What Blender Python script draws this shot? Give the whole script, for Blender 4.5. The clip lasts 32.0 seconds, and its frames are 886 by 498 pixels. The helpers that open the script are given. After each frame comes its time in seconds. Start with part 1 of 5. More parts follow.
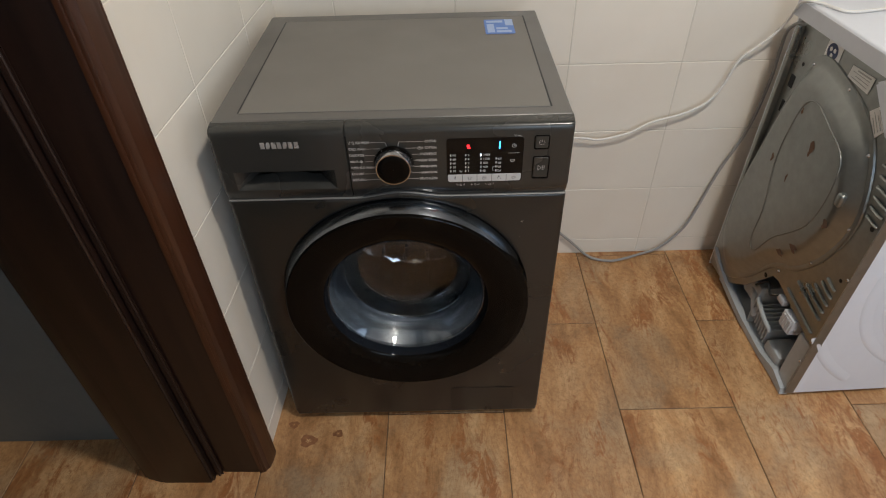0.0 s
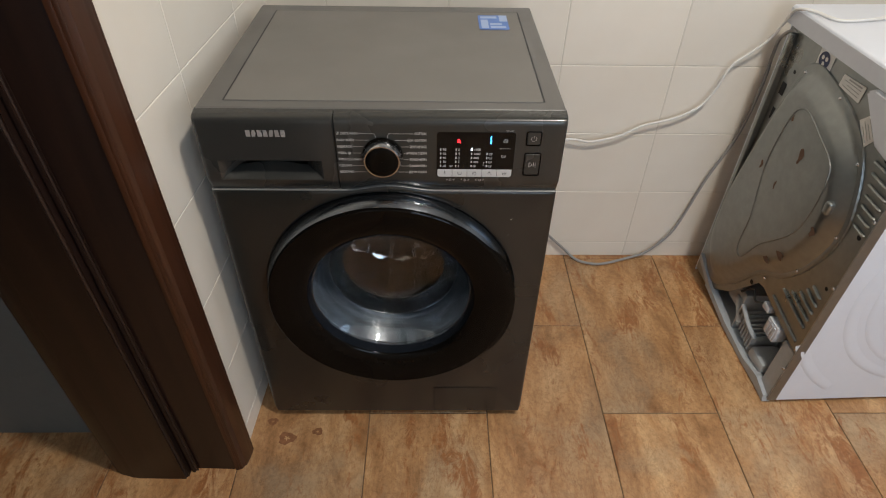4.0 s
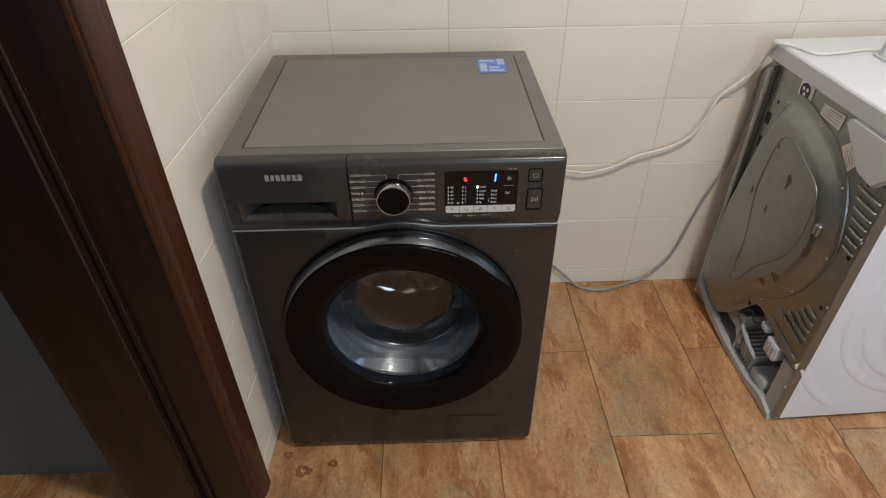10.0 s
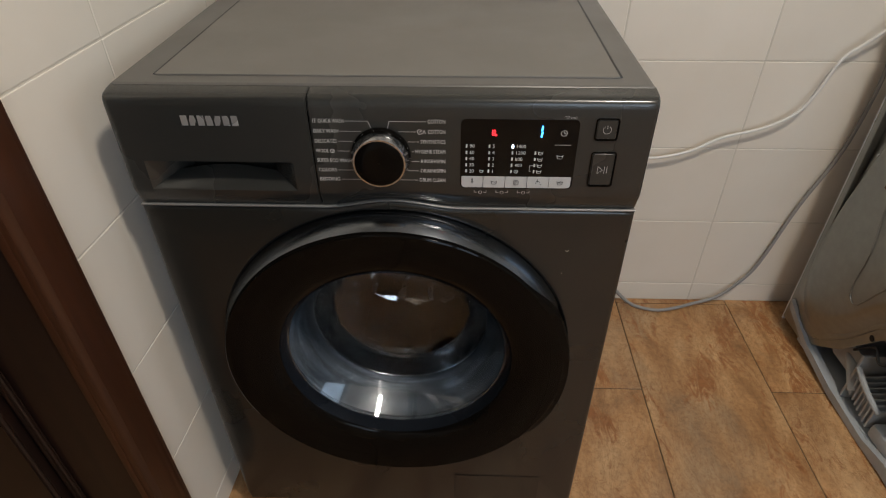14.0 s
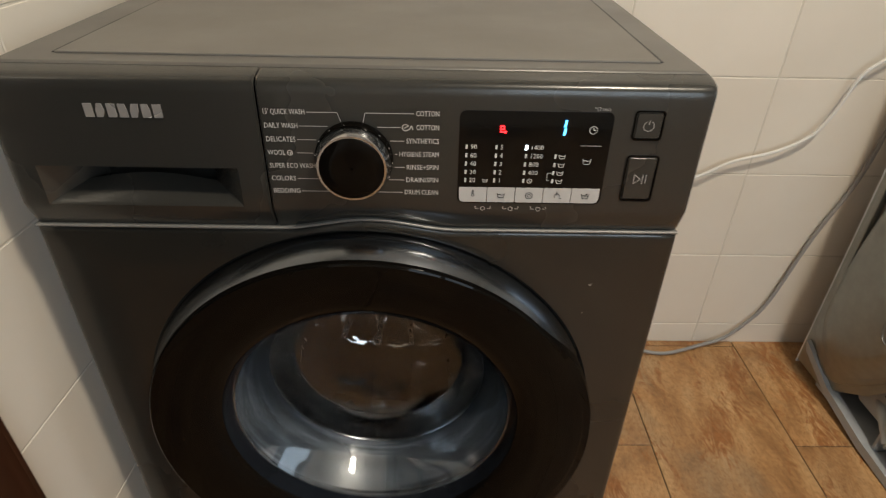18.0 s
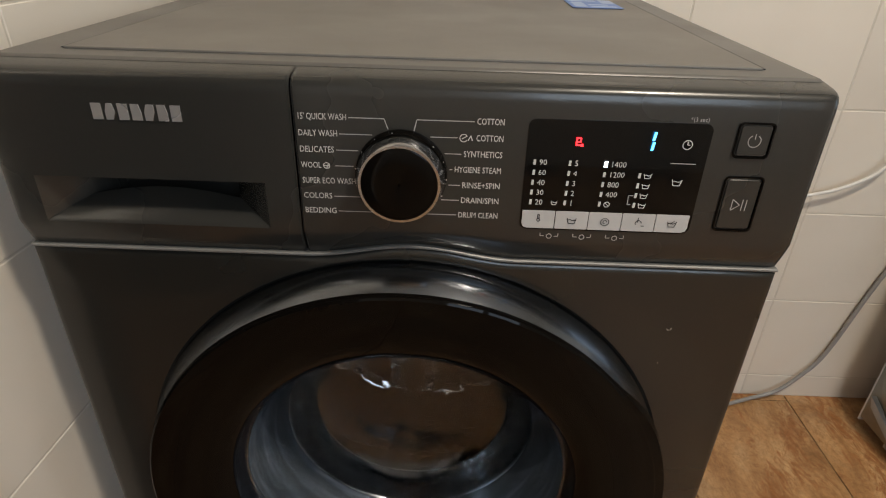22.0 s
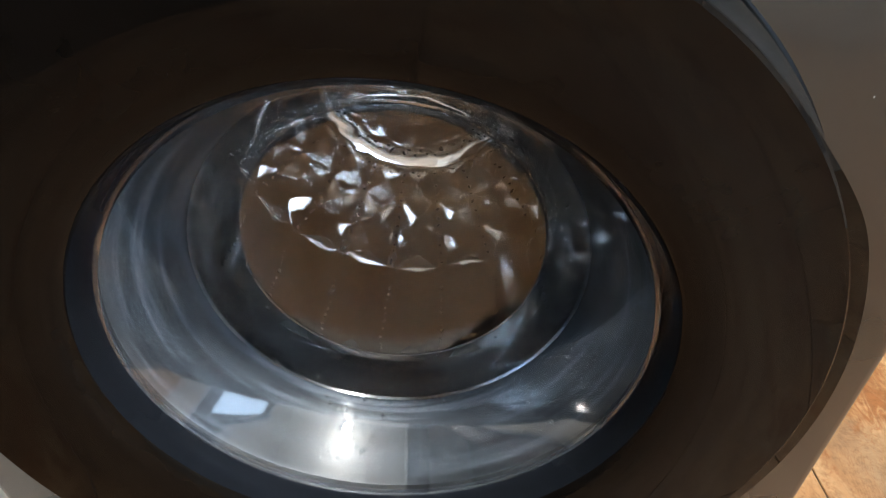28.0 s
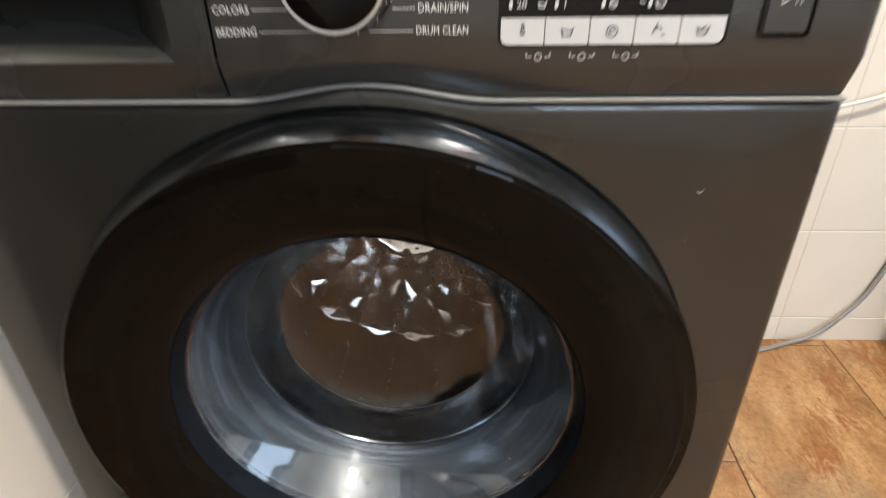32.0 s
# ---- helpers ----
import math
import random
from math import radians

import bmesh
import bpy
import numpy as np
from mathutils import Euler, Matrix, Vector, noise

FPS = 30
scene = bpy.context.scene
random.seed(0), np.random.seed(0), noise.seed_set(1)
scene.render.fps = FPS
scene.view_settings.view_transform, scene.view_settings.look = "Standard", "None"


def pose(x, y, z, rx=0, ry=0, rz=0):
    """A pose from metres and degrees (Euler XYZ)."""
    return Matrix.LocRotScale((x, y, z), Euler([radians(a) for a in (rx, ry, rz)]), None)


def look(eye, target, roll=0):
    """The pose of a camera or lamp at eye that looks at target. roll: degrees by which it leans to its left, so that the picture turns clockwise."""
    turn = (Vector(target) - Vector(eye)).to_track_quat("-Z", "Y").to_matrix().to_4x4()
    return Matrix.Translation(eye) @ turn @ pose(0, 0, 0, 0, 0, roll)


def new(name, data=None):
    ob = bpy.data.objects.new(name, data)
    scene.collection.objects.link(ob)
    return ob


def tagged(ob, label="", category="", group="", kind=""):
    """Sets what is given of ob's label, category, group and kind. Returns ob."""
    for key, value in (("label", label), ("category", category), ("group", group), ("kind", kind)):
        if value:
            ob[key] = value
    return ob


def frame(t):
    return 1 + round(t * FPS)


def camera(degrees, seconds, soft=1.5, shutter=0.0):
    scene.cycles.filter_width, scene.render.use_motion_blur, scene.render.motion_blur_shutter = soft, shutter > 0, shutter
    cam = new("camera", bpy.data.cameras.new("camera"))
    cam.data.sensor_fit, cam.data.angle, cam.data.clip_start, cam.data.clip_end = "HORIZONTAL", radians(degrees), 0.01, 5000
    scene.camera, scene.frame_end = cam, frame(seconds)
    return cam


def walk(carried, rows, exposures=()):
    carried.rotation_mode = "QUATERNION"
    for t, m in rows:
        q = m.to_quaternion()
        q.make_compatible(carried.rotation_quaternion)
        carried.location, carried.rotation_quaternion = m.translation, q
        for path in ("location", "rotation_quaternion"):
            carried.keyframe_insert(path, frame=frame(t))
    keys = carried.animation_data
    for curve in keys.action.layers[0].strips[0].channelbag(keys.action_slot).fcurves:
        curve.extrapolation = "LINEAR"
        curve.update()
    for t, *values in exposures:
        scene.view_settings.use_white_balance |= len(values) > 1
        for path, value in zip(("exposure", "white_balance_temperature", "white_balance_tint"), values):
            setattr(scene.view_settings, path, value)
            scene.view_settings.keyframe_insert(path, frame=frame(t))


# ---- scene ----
cam = camera(74.0, 32.0, soft=1.1, shutter=0.3)
PATH = [
    (0, (0.3871, -0.8524, 1.2895), (0.3797, -0.0941, 0.6377), -1.73),
    (0.5, (0.3911, -0.8522, 1.2856), (0.3717, -0.0894, 0.6392), -1.94),
    (1, (0.3949, -0.8582, 1.2808), (0.3632, -0.0925, 0.6384), -2.13),
    (1.5, (0.3966, -0.8553, 1.2828), (0.3586, -0.0911, 0.6389), -2.33),
    (2, (0.3960, -0.8546, 1.2812), (0.3666, -0.0926, 0.6342), -2.01),
    (2.5, (0.3903, -0.8475, 1.2746), (0.3815, -0.0875, 0.6247), -1.00),
    (3, (0.3932, -0.8450, 1.2726), (0.3935, -0.0865, 0.6209), -0.31),
    (3.5, (0.3901, -0.8445, 1.2693), (0.3990, -0.0852, 0.6186), 0.50),
    (5.5, (0.3682, -0.8516, 1.2809), (0.3955, -0.0847, 0.6398), 1.74),
    (6, (0.3662, -0.8713, 1.3005), (0.3938, -0.0985, 0.6664), 1.98),
    (6.5, (0.3671, -0.9038, 1.3310), (0.3928, -0.1253, 0.7038), 2.16),
    (7, (0.3702, -0.9014, 1.3344), (0.3941, -0.1191, 0.7120), 2.13),
    (7.5, (0.3715, -0.8979, 1.3287), (0.3936, -0.1158, 0.7060), 2.10),
    (8, (0.3730, -0.8965, 1.3268), (0.3948, -0.1171, 0.7007), 1.99),
    (8.5, (0.3738, -0.8940, 1.3257), (0.4005, -0.1185, 0.6949), 1.97),
    (9, (0.3725, -0.8846, 1.3170), (0.4066, -0.1120, 0.6831), 1.62),
    (9.5, (0.3811, -0.8840, 1.3164), (0.4063, -0.1064, 0.6882), 0.59),
    (10, (0.3649, -0.8817, 1.3084), (0.3838, -0.0900, 0.6978), -0.65),
    (10.5, (0.3596, -0.8846, 1.3071), (0.3696, -0.0937, 0.6951), -1.17),
    (11, (0.3568, -0.8902, 1.3073), (0.3690, -0.0962, 0.6996), -0.91),
    (11.5, (0.3624, -0.8889, 1.3119), (0.3755, -0.0947, 0.7044), -0.48),
    (12, (0.3655, -0.8927, 1.3168), (0.3742, -0.0991, 0.7084), -0.20),
    (12.5, (0.3692, -0.8919, 1.3156), (0.3709, -0.0992, 0.7060), -0.04),
    (13, (0.3802, -0.7081, 1.1705), (0.3658, 0.0868, 0.5639), -0.37),
    (13.5, (0.3895, -0.6093, 1.0859), (0.3630, 0.1905, 0.4862), -0.49),
    (14, (0.3902, -0.5948, 1.0678), (0.3621, 0.2035, 0.4663), -0.29),
    (14.5, (0.3874, -0.6022, 1.0641), (0.3604, 0.1916, 0.4566), -0.19),
    (16.5, (0.3914, -0.6035, 1.0614), (0.3635, 0.1789, 0.4393), 0.12),
    (17, (0.4028, -0.5953, 1.0718), (0.3713, 0.1954, 0.4603), -0.17),
    (17.5, (0.4069, -0.5850, 1.0844), (0.3742, 0.2137, 0.4837), -0.35),
    (18, (0.3688, -0.4713, 0.9661), (0.3858, 0.3671, 0.4212), 1.35),
    (18.5, (0.3599, -0.4400, 0.9468), (0.3709, 0.4147, 0.4278), 1.05),
    (19, (0.3550, -0.4397, 0.9461), (0.3494, 0.4224, 0.4394), 0.50),
    (19.5, (0.3474, -0.4233, 0.9351), (0.3457, 0.4440, 0.4373), 0.65),
    (20, (0.3432, -0.4059, 0.9191), (0.3439, 0.4718, 0.4398), 1.02),
    (20.5, (0.3425, -0.4053, 0.9243), (0.3289, 0.4733, 0.4469), 0.90),
    (21, (0.3376, -0.4049, 0.9264), (0.3189, 0.4719, 0.4458), 1.03),
    (21.5, (0.3370, -0.4064, 0.9210), (0.3202, 0.4715, 0.4423), 1.37),
    (22, (0.3370, -0.4068, 0.9173), (0.3269, 0.4661, 0.4296), 1.70),
    (22.5, (0.3389, -0.4083, 0.9156), (0.3346, 0.4649, 0.4283), 1.87),
    (23, (0.3412, -0.4118, 0.9070), (0.3420, 0.4634, 0.4232), 2.09),
    (23.5, (0.3618, -0.4937, 0.9876), (0.3331, 0.3376, 0.4324), 0.77),
    (24, (0.3697, -0.5313, 0.9955), (0.3299, 0.2759, 0.4067), 0.24),
    (24.5, (0.3674, -0.5353, 0.9479), (0.3302, 0.2649, 0.3493), 0.08),
    (25, (0.3770, -0.5208, 0.9644), (0.3375, 0.2418, 0.3188), -0.79),
    (25.5, (0.3633, -0.3911, 0.8080), (0.3374, 0.4080, 0.2073), -0.33),
    (27.5, (0.3414, -0.2441, 0.6788), (0.3425, 0.5627, 0.0880), 0.73),
    (28, (0.3420, -0.2455, 0.6801), (0.3285, 0.5607, 0.0885), -0.01),
    (28.5, (0.3425, -0.2454, 0.6796), (0.3220, 0.5649, 0.0939), -0.41),
    (29, (0.3433, -0.2476, 0.6813), (0.3190, 0.5648, 0.0986), -0.71),
    (29.5, (0.3439, -0.2473, 0.6807), (0.3127, 0.5666, 0.1005), -1.02),
    (30, (0.3450, -0.2478, 0.6803), (0.3143, 0.5691, 0.1043), -1.05),
    (30.5, (0.3460, -0.2496, 0.6815), (0.3196, 0.5721, 0.1122), -0.85),
    (31, (0.3470, -0.2532, 0.6847), (0.3291, 0.5836, 0.1375), -0.69),
    (31.5, (0.3488, -0.2555, 0.6855), (0.3469, 0.5954, 0.1601), 0.41),
    (32, (0.3713, -0.3575, 0.7865), (0.3345, 0.4933, 0.2840), -1.03),
]
EXPOSURES = [(0.0, 0.14, 6000, 9), (3.0, 0.29, 6000, 9), (6.0, 0.26, 6000, 9), (8.0, 0.12, 6000, 9), (9.0, 0.15, 6000, 9), (12.0, 0.36, 6100, 9), (13.0, 0.06, 6150, 9), (14.5, 0.0, 6200, 10), (17.0, 0.06, 6150, 9), (18.0, 0.26, 6700, 8), (19.0, 0.16, 6500, 9), (23.0, 0.19, 6500, 10), (24.0, 0.25, 6450, 10), (25.0, 0.60, 6350, 10), (27.5, 1.60, 5850, 8), (31.5, 1.60, 5850, 8), (32.0, 1.30, 6150, 9)]
walk(cam, [(t, look(eye, target, roll)) for t, eye, target, roll in PATH], EXPOSURES)

# ---- light: a cool window behind the camera, a glazed door in the east wall and a warm ceiling lamp ----
world = bpy.data.worlds.new("dim_air")
scene.world = world
world.use_nodes = True
world.node_tree.nodes["Background"].inputs[0].default_value = (0.5, 0.55, 0.62, 1)
world.node_tree.nodes["Background"].inputs[1].default_value = 0.25


def area_lamp(name, m, energy, sx, sy, colour):
    data = bpy.data.lights.new(name, "AREA")
    data.shape, data.size, data.size_y = "RECTANGLE", sx, sy
    data.energy, data.color = energy, colour
    ob = new(name, data)
    ob.matrix_world = m
    return ob


LAMP = (1.0, -0.60, 2.36)
area_lamp("ceiling_lamp_glow", look(LAMP, (1.0, -0.599, 0)), 23, 0.16, 0.16, (1.0, 0.885, 0.74))
for x in (0.90, 1.40):
    area_lamp("window_daylight", look((x, -2.13, 1.45), (x - 0.15, 0.3, 0.6)), 6, 0.42, 1.0, (0.70, 0.84, 1.0))
area_lamp("glazed_door_daylight", look((2.57, -0.42, 1.20), (0.5, -0.40, 0.95)), 2.8, 0.46, 0.9, (0.66, 0.82, 1.0))


# ---- materials ----
def nodes_of(name):
    m = bpy.data.materials.new(name)
    m.use_nodes = True
    return m, m.node_tree.nodes, m.node_tree.links, m.node_tree.nodes["Principled BSDF"]


def plain(name, colour, rough=0.4, metal=0.0, grain=0.0, scale=60, coat=0.0, bump=0.0, spread=0.25, level=0.5):
    """A paint or metal with fine grain and broad blotches in colour and gloss."""
    m, n, l, b = nodes_of(name)
    b.inputs["Metallic"].default_value = metal
    b.inputs["Coat Weight"].default_value = coat
    b.inputs["Specular IOR Level"].default_value = level
    b.inputs["Coat Roughness"].default_value = 0.06
    co = n.new("ShaderNodeTexCoord")
    big, fine = n.new("ShaderNodeTexNoise"), n.new("ShaderNodeTexNoise")
    big.inputs["Scale"].default_value, big.inputs["Detail"].default_value = 5.0, 4
    fine.inputs["Scale"].default_value, fine.inputs["Detail"].default_value = scale, 3
    l.new(co.outputs["Object"], big.inputs["Vector"])
    l.new(co.outputs["Object"], fine.inputs["Vector"])
    add = n.new("ShaderNodeMath")
    add.operation = "MULTIPLY_ADD"
    add.inputs[1].default_value, add.inputs[2].default_value = 0.5, 0.0
    l.new(big.outputs["Fac"], add.inputs[0])
    mixf = n.new("ShaderNodeMath")
    mixf.operation = "MULTIPLY_ADD"
    mixf.inputs[1].default_value = 0.5
    l.new(fine.outputs["Fac"], mixf.inputs[0])
    l.new(add.outputs[0], mixf.inputs[2])
    ramp = n.new("ShaderNodeMapRange")
    ramp.inputs["From Min"].default_value, ramp.inputs["From Max"].default_value = 0.3, 0.7
    ramp.inputs["To Min"].default_value, ramp.inputs["To Max"].default_value = 1 - grain, 1 + grain
    l.new(mixf.outputs[0], ramp.inputs["Value"])
    mul = n.new("ShaderNodeVectorMath")
    mul.operation = "SCALE"
    mul.inputs[0].default_value = colour
    l.new(ramp.outputs[0], mul.inputs["Scale"])
    l.new(mul.outputs[0], b.inputs["Base Color"])
    rr = n.new("ShaderNodeMapRange")
    rr.inputs["From Min"].default_value, rr.inputs["From Max"].default_value = 0.3, 0.7
    rr.inputs["To Min"].default_value, rr.inputs["To Max"].default_value = rough * (1 - spread), rough * (1 + spread)
    l.new(big.outputs["Fac"], rr.inputs["Value"])
    l.new(rr.outputs[0], b.inputs["Roughness"])
    if bump:
        bp = n.new("ShaderNodeBump")
        bp.inputs["Strength"].default_value, bp.inputs["Distance"].default_value = bump, 0.001
        l.new(fine.outputs["Fac"], bp.inputs["Height"])
        l.new(bp.outputs[0], b.inputs["Normal"])
    return m


def glowing(name, colour, strength):
    m, n, l, b = nodes_of(name)
    b.inputs["Base Color"].default_value = (0.02, 0.02, 0.02, 1)
    b.inputs["Emission Color"].default_value = (*colour, 1)
    b.inputs["Emission Strength"].default_value = strength
    return m


def filmed_glass(name):
    """Glass with a thin milky film of lime in streaks."""
    m, n, l, b = nodes_of(name)
    b.inputs["Base Color"].default_value = (0.86, 0.91, 0.95, 1)
    b.inputs["Roughness"].default_value = 0.02
    b.inputs["IOR"].default_value = 1.55
    co, mp, no = n.new("ShaderNodeTexCoord"), n.new("ShaderNodeMapping"), n.new("ShaderNodeTexNoise")
    mp.inputs["Scale"].default_value = (9, 60, 9)
    no.inputs["Scale"].default_value, no.inputs["Detail"].default_value = 1.0, 5
    l.new(co.outputs["Object"], mp.inputs["Vector"])
    l.new(mp.outputs[0], no.inputs["Vector"])
    r = n.new("ShaderNodeMapRange")
    r.inputs["From Min"].default_value, r.inputs["From Max"].default_value = 0.3, 0.7
    r.inputs["To Min"].default_value, r.inputs["To Max"].default_value = 1.0, 0.982
    l.new(no.outputs["Fac"], r.inputs["Value"])
    l.new(r.outputs[0], b.inputs["Transmission Weight"])
    return m


def clear_glass(name, tint=(1, 1, 1), rough=0.02, wave=0.0, level=0.5):
    m, n, l, b = nodes_of(name)
    b.inputs["Base Color"].default_value = (*tint, 1)
    b.inputs["Roughness"].default_value = rough
    b.inputs["Transmission Weight"].default_value = 1.0
    b.inputs["IOR"].default_value = 1.45
    b.inputs["Specular IOR Level"].default_value = level
    if wave:
        co, no, bp = n.new("ShaderNodeTexCoord"), n.new("ShaderNodeTexNoise"), n.new("ShaderNodeBump")
        no.inputs["Scale"].default_value, no.inputs["Detail"].default_value = 26, 2
        bp.inputs["Strength"].default_value, bp.inputs["Distance"].default_value = 1.0, wave
        l.new(co.outputs["Object"], no.inputs["Vector"])
        l.new(no.outputs["Fac"], bp.inputs["Height"])
        l.new(bp.outputs[0], b.inputs["Normal"])
    return m


def noise(n, l, vector, scale, detail=4, rough=0.5, distortion=0.0):
    t = n.new("ShaderNodeTexNoise")
    t.inputs["Scale"].default_value, t.inputs["Detail"].default_value = scale, detail
    t.inputs["Roughness"].default_value, t.inputs["Distortion"].default_value = rough, distortion
    l.new(vector, t.inputs["Vector"])
    return t.outputs["Fac"]


def ramp_of(n, l, fac, stops):
    r = n.new("ShaderNodeValToRGB")
    e = r.color_ramp.elements
    e[0].position, e[0].color = stops[0][0], (*stops[0][1], 1)
    e[1].position, e[1].color = stops[-1][0], (*stops[-1][1], 1)
    for p, c in stops[1:-1]:
        e.new(p).color = (*c, 1)
    l.new(fac, r.inputs["Fac"])
    return r.outputs[0]


def blend(n, l, fac, a, c, kind="MIX"):
    m = n.new("ShaderNodeMix")
    m.data_type, m.blend_type = "RGBA", kind
    if isinstance(fac, float):
        m.inputs["Factor"].default_value = fac
    else:
        l.new(fac, m.inputs["Factor"])
    for slot, v in (("A", a), ("B", c)):
        if isinstance(v, tuple):
            m.inputs[slot].default_value = (*v, 1)
        else:
            l.new(v, m.inputs[slot])
    return m.outputs["Result"]


def floor_tile_material():
    """Brown slate-look ceramic: mottled tan, greyish patches, crusty rust veins along the tile."""
    m, n, l, b = nodes_of("slate_look_floor_tile")
    co, info = n.new("ShaderNodeTexCoord"), n.new("ShaderNodeObjectInfo")
    shift = n.new("ShaderNodeVectorMath")
    shift.operation = "SCALE"
    shift.inputs[0].default_value = (37.0, 53.0, 11.0)
    l.new(info.outputs["Random"], shift.inputs["Scale"])
    add = n.new("ShaderNodeVectorMath")
    l.new(co.outputs["Object"], add.inputs[0])
    l.new(shift.outputs[0], add.inputs[1])
    v = add.outputs[0]
    stretch = n.new("ShaderNodeMapping")
    stretch.inputs["Scale"].default_value = (2.4, 0.9, 1.0)
    l.new(v, stretch.inputs["Vector"])
    sv = stretch.outputs[0]
    base = ramp_of(n, l, noise(n, l, sv, 5.0, 10, 0.68, 0.4), [(0.34, (0.245, 0.120, 0.046)), (0.48, (0.405, 0.222, 0.094)), (0.66, (0.530, 0.340, 0.170))])
    grey = ramp_of(n, l, noise(n, l, v, 4.0, 6, 0.6, 0.6), [(0.50, (0, 0, 0)), (0.68, (1, 1, 1))])
    col = blend(n, l, 0.5, base, blend(n, l, grey, base, (0.33, 0.27, 0.18)))
    patch = noise(n, l, sv, 3.2, 4, 0.55, 0.8)
    crust = noise(n, l, sv, 16.0, 9, 0.72, 1.6)
    both = n.new("ShaderNodeMath")
    both.operation = "MULTIPLY"
    l.new(patch, both.inputs[0])
    l.new(crust, both.inputs[1])
    rust = ramp_of(n, l, both.outputs[0], [(0.268, (0, 0, 0)), (0.345, (1, 1, 1))])
    col = blend(n, l, rust, col, (0.29, 0.120, 0.040))
    vein = noise(n, l, sv, 7.0, 8, 0.7, 2.2)
    thin = ramp_of(n, l, vein, [(0.478, (0, 0, 0)), (0.498, (0.55, 0.55, 0.55)), (0.518, (0, 0, 0))])
    col = blend(n, l, thin, col, (0.25, 0.12, 0.045))
    grit = ramp_of(n, l, noise(n, l, v, 95.0, 6, 0.75, 0.3), [(0.36, (0.80, 0.77, 0.74)), (0.52, (1.0, 1.0, 1.0)), (0.68, (1.12, 1.10, 1.06))])
    col = blend(n, l, 1.0, col, grit, "MULTIPLY")
    slow = ramp_of(n, l, noise(n, l, sv, 2.1, 3, 0.5, 0.5), [(0.35, (0.84, 0.80, 0.78)), (0.65, (1.12, 1.12, 1.10))])
    col = blend(n, l, 1.0, col, slow, "MULTIPLY")
    hue = n.new("ShaderNodeHueSaturation")
    vr = n.new("ShaderNodeMapRange")
    vr.inputs["To Min"].default_value, vr.inputs["To Max"].default_value = 1.02, 1.22
    l.new(info.outputs["Random"], vr.inputs["Value"])
    l.new(vr.outputs[0], hue.inputs["Value"])
    l.new(col, hue.inputs["Color"])
    l.new(hue.outputs[0], b.inputs["Base Color"])
    ro = n.new("ShaderNodeMapRange")
    ro.inputs["To Min"].default_value, ro.inputs["To Max"].default_value = 0.30, 0.58
    l.new(crust, ro.inputs["Value"])
    l.new(ro.outputs[0], b.inputs["Roughness"])
    bp = n.new("ShaderNodeBump")
    bp.inputs["Strength"].default_value, bp.inputs["Distance"].default_value = 0.5, 0.0022
    l.new(crust, bp.inputs["Height"])
    l.new(bp.outputs[0], b.inputs["Normal"])
    return m


def wall_tile_material():
    """Cream glazed tile with slow ripples in the glaze and slight shade changes from tile to tile."""
    m, n, l, b = nodes_of("cream_glazed_wall_tile")
    co, info = n.new("ShaderNodeTexCoord"), n.new("ShaderNodeObjectInfo")
    big = n.new("ShaderNodeTexNoise")
    big.inputs["Scale"].default_value, big.inputs["Detail"].default_value = 9.0, 3
    l.new(co.outputs["Object"], big.inputs["Vector"])
    speck = n.new("ShaderNodeTexNoise")
    speck.inputs["Scale"].default_value = 160
    l.new(co.outputs["Object"], speck.inputs["Vector"])
    mx = n.new("ShaderNodeMix")
    mx.data_type = "RGBA"
    mx.inputs["A"].default_value, mx.inputs["B"].default_value = (0.74, 0.68, 0.585, 1), (0.80, 0.75, 0.665, 1)
    l.new(big.outputs["Fac"], mx.inputs["Factor"])
    hue = n.new("ShaderNodeHueSaturation")
    vr = n.new("ShaderNodeMapRange")
    vr.inputs["To Min"].default_value, vr.inputs["To Max"].default_value = 0.965, 1.02
    l.new(info.outputs["Random"], vr.inputs["Value"])
    l.new(vr.outputs[0], hue.inputs["Value"])
    l.new(mx.outputs["Result"], hue.inputs["Color"])
    l.new(hue.outputs[0], b.inputs["Base Color"])
    b.inputs["Roughness"].default_value = 0.30
    bp = n.new("ShaderNodeBump")
    bp.inputs["Strength"].default_value, bp.inputs["Distance"].default_value = 0.25, 0.002
    l.new(big.outputs["Fac"], bp.inputs["Height"])
    l.new(bp.outputs[0], b.inputs["Normal"])
    return m


def wood_material(name, dark, light, rough=0.32):
    m, n, l, b = nodes_of(name)
    co, mp, no = n.new("ShaderNodeTexCoord"), n.new("ShaderNodeMapping"), n.new("ShaderNodeTexNoise")
    mp.inputs["Scale"].default_value = (38, 38, 1.6)
    no.inputs["Scale"].default_value, no.inputs["Detail"].default_value, no.inputs["Distortion"].default_value = 1.0, 6, 0.6
    l.new(co.outputs["Object"], mp.inputs["Vector"])
    l.new(mp.outputs[0], no.inputs["Vector"])
    r = n.new("ShaderNodeValToRGB")
    r.color_ramp.elements[0].position, r.color_ramp.elements[0].color = 0.3, (*dark, 1)
    r.color_ramp.elements[1].position, r.color_ramp.elements[1].color = 0.7, (*light, 1)
    l.new(no.outputs["Fac"], r.inputs["Fac"])
    l.new(r.outputs[0], b.inputs["Base Color"])
    b.inputs["Roughness"].default_value = rough
    bp = n.new("ShaderNodeBump")
    bp.inputs["Strength"].default_value, bp.inputs["Distance"].default_value = 0.15, 0.001
    l.new(no.outputs["Fac"], bp.inputs["Height"])
    l.new(bp.outputs[0], b.inputs["Normal"])
    return m


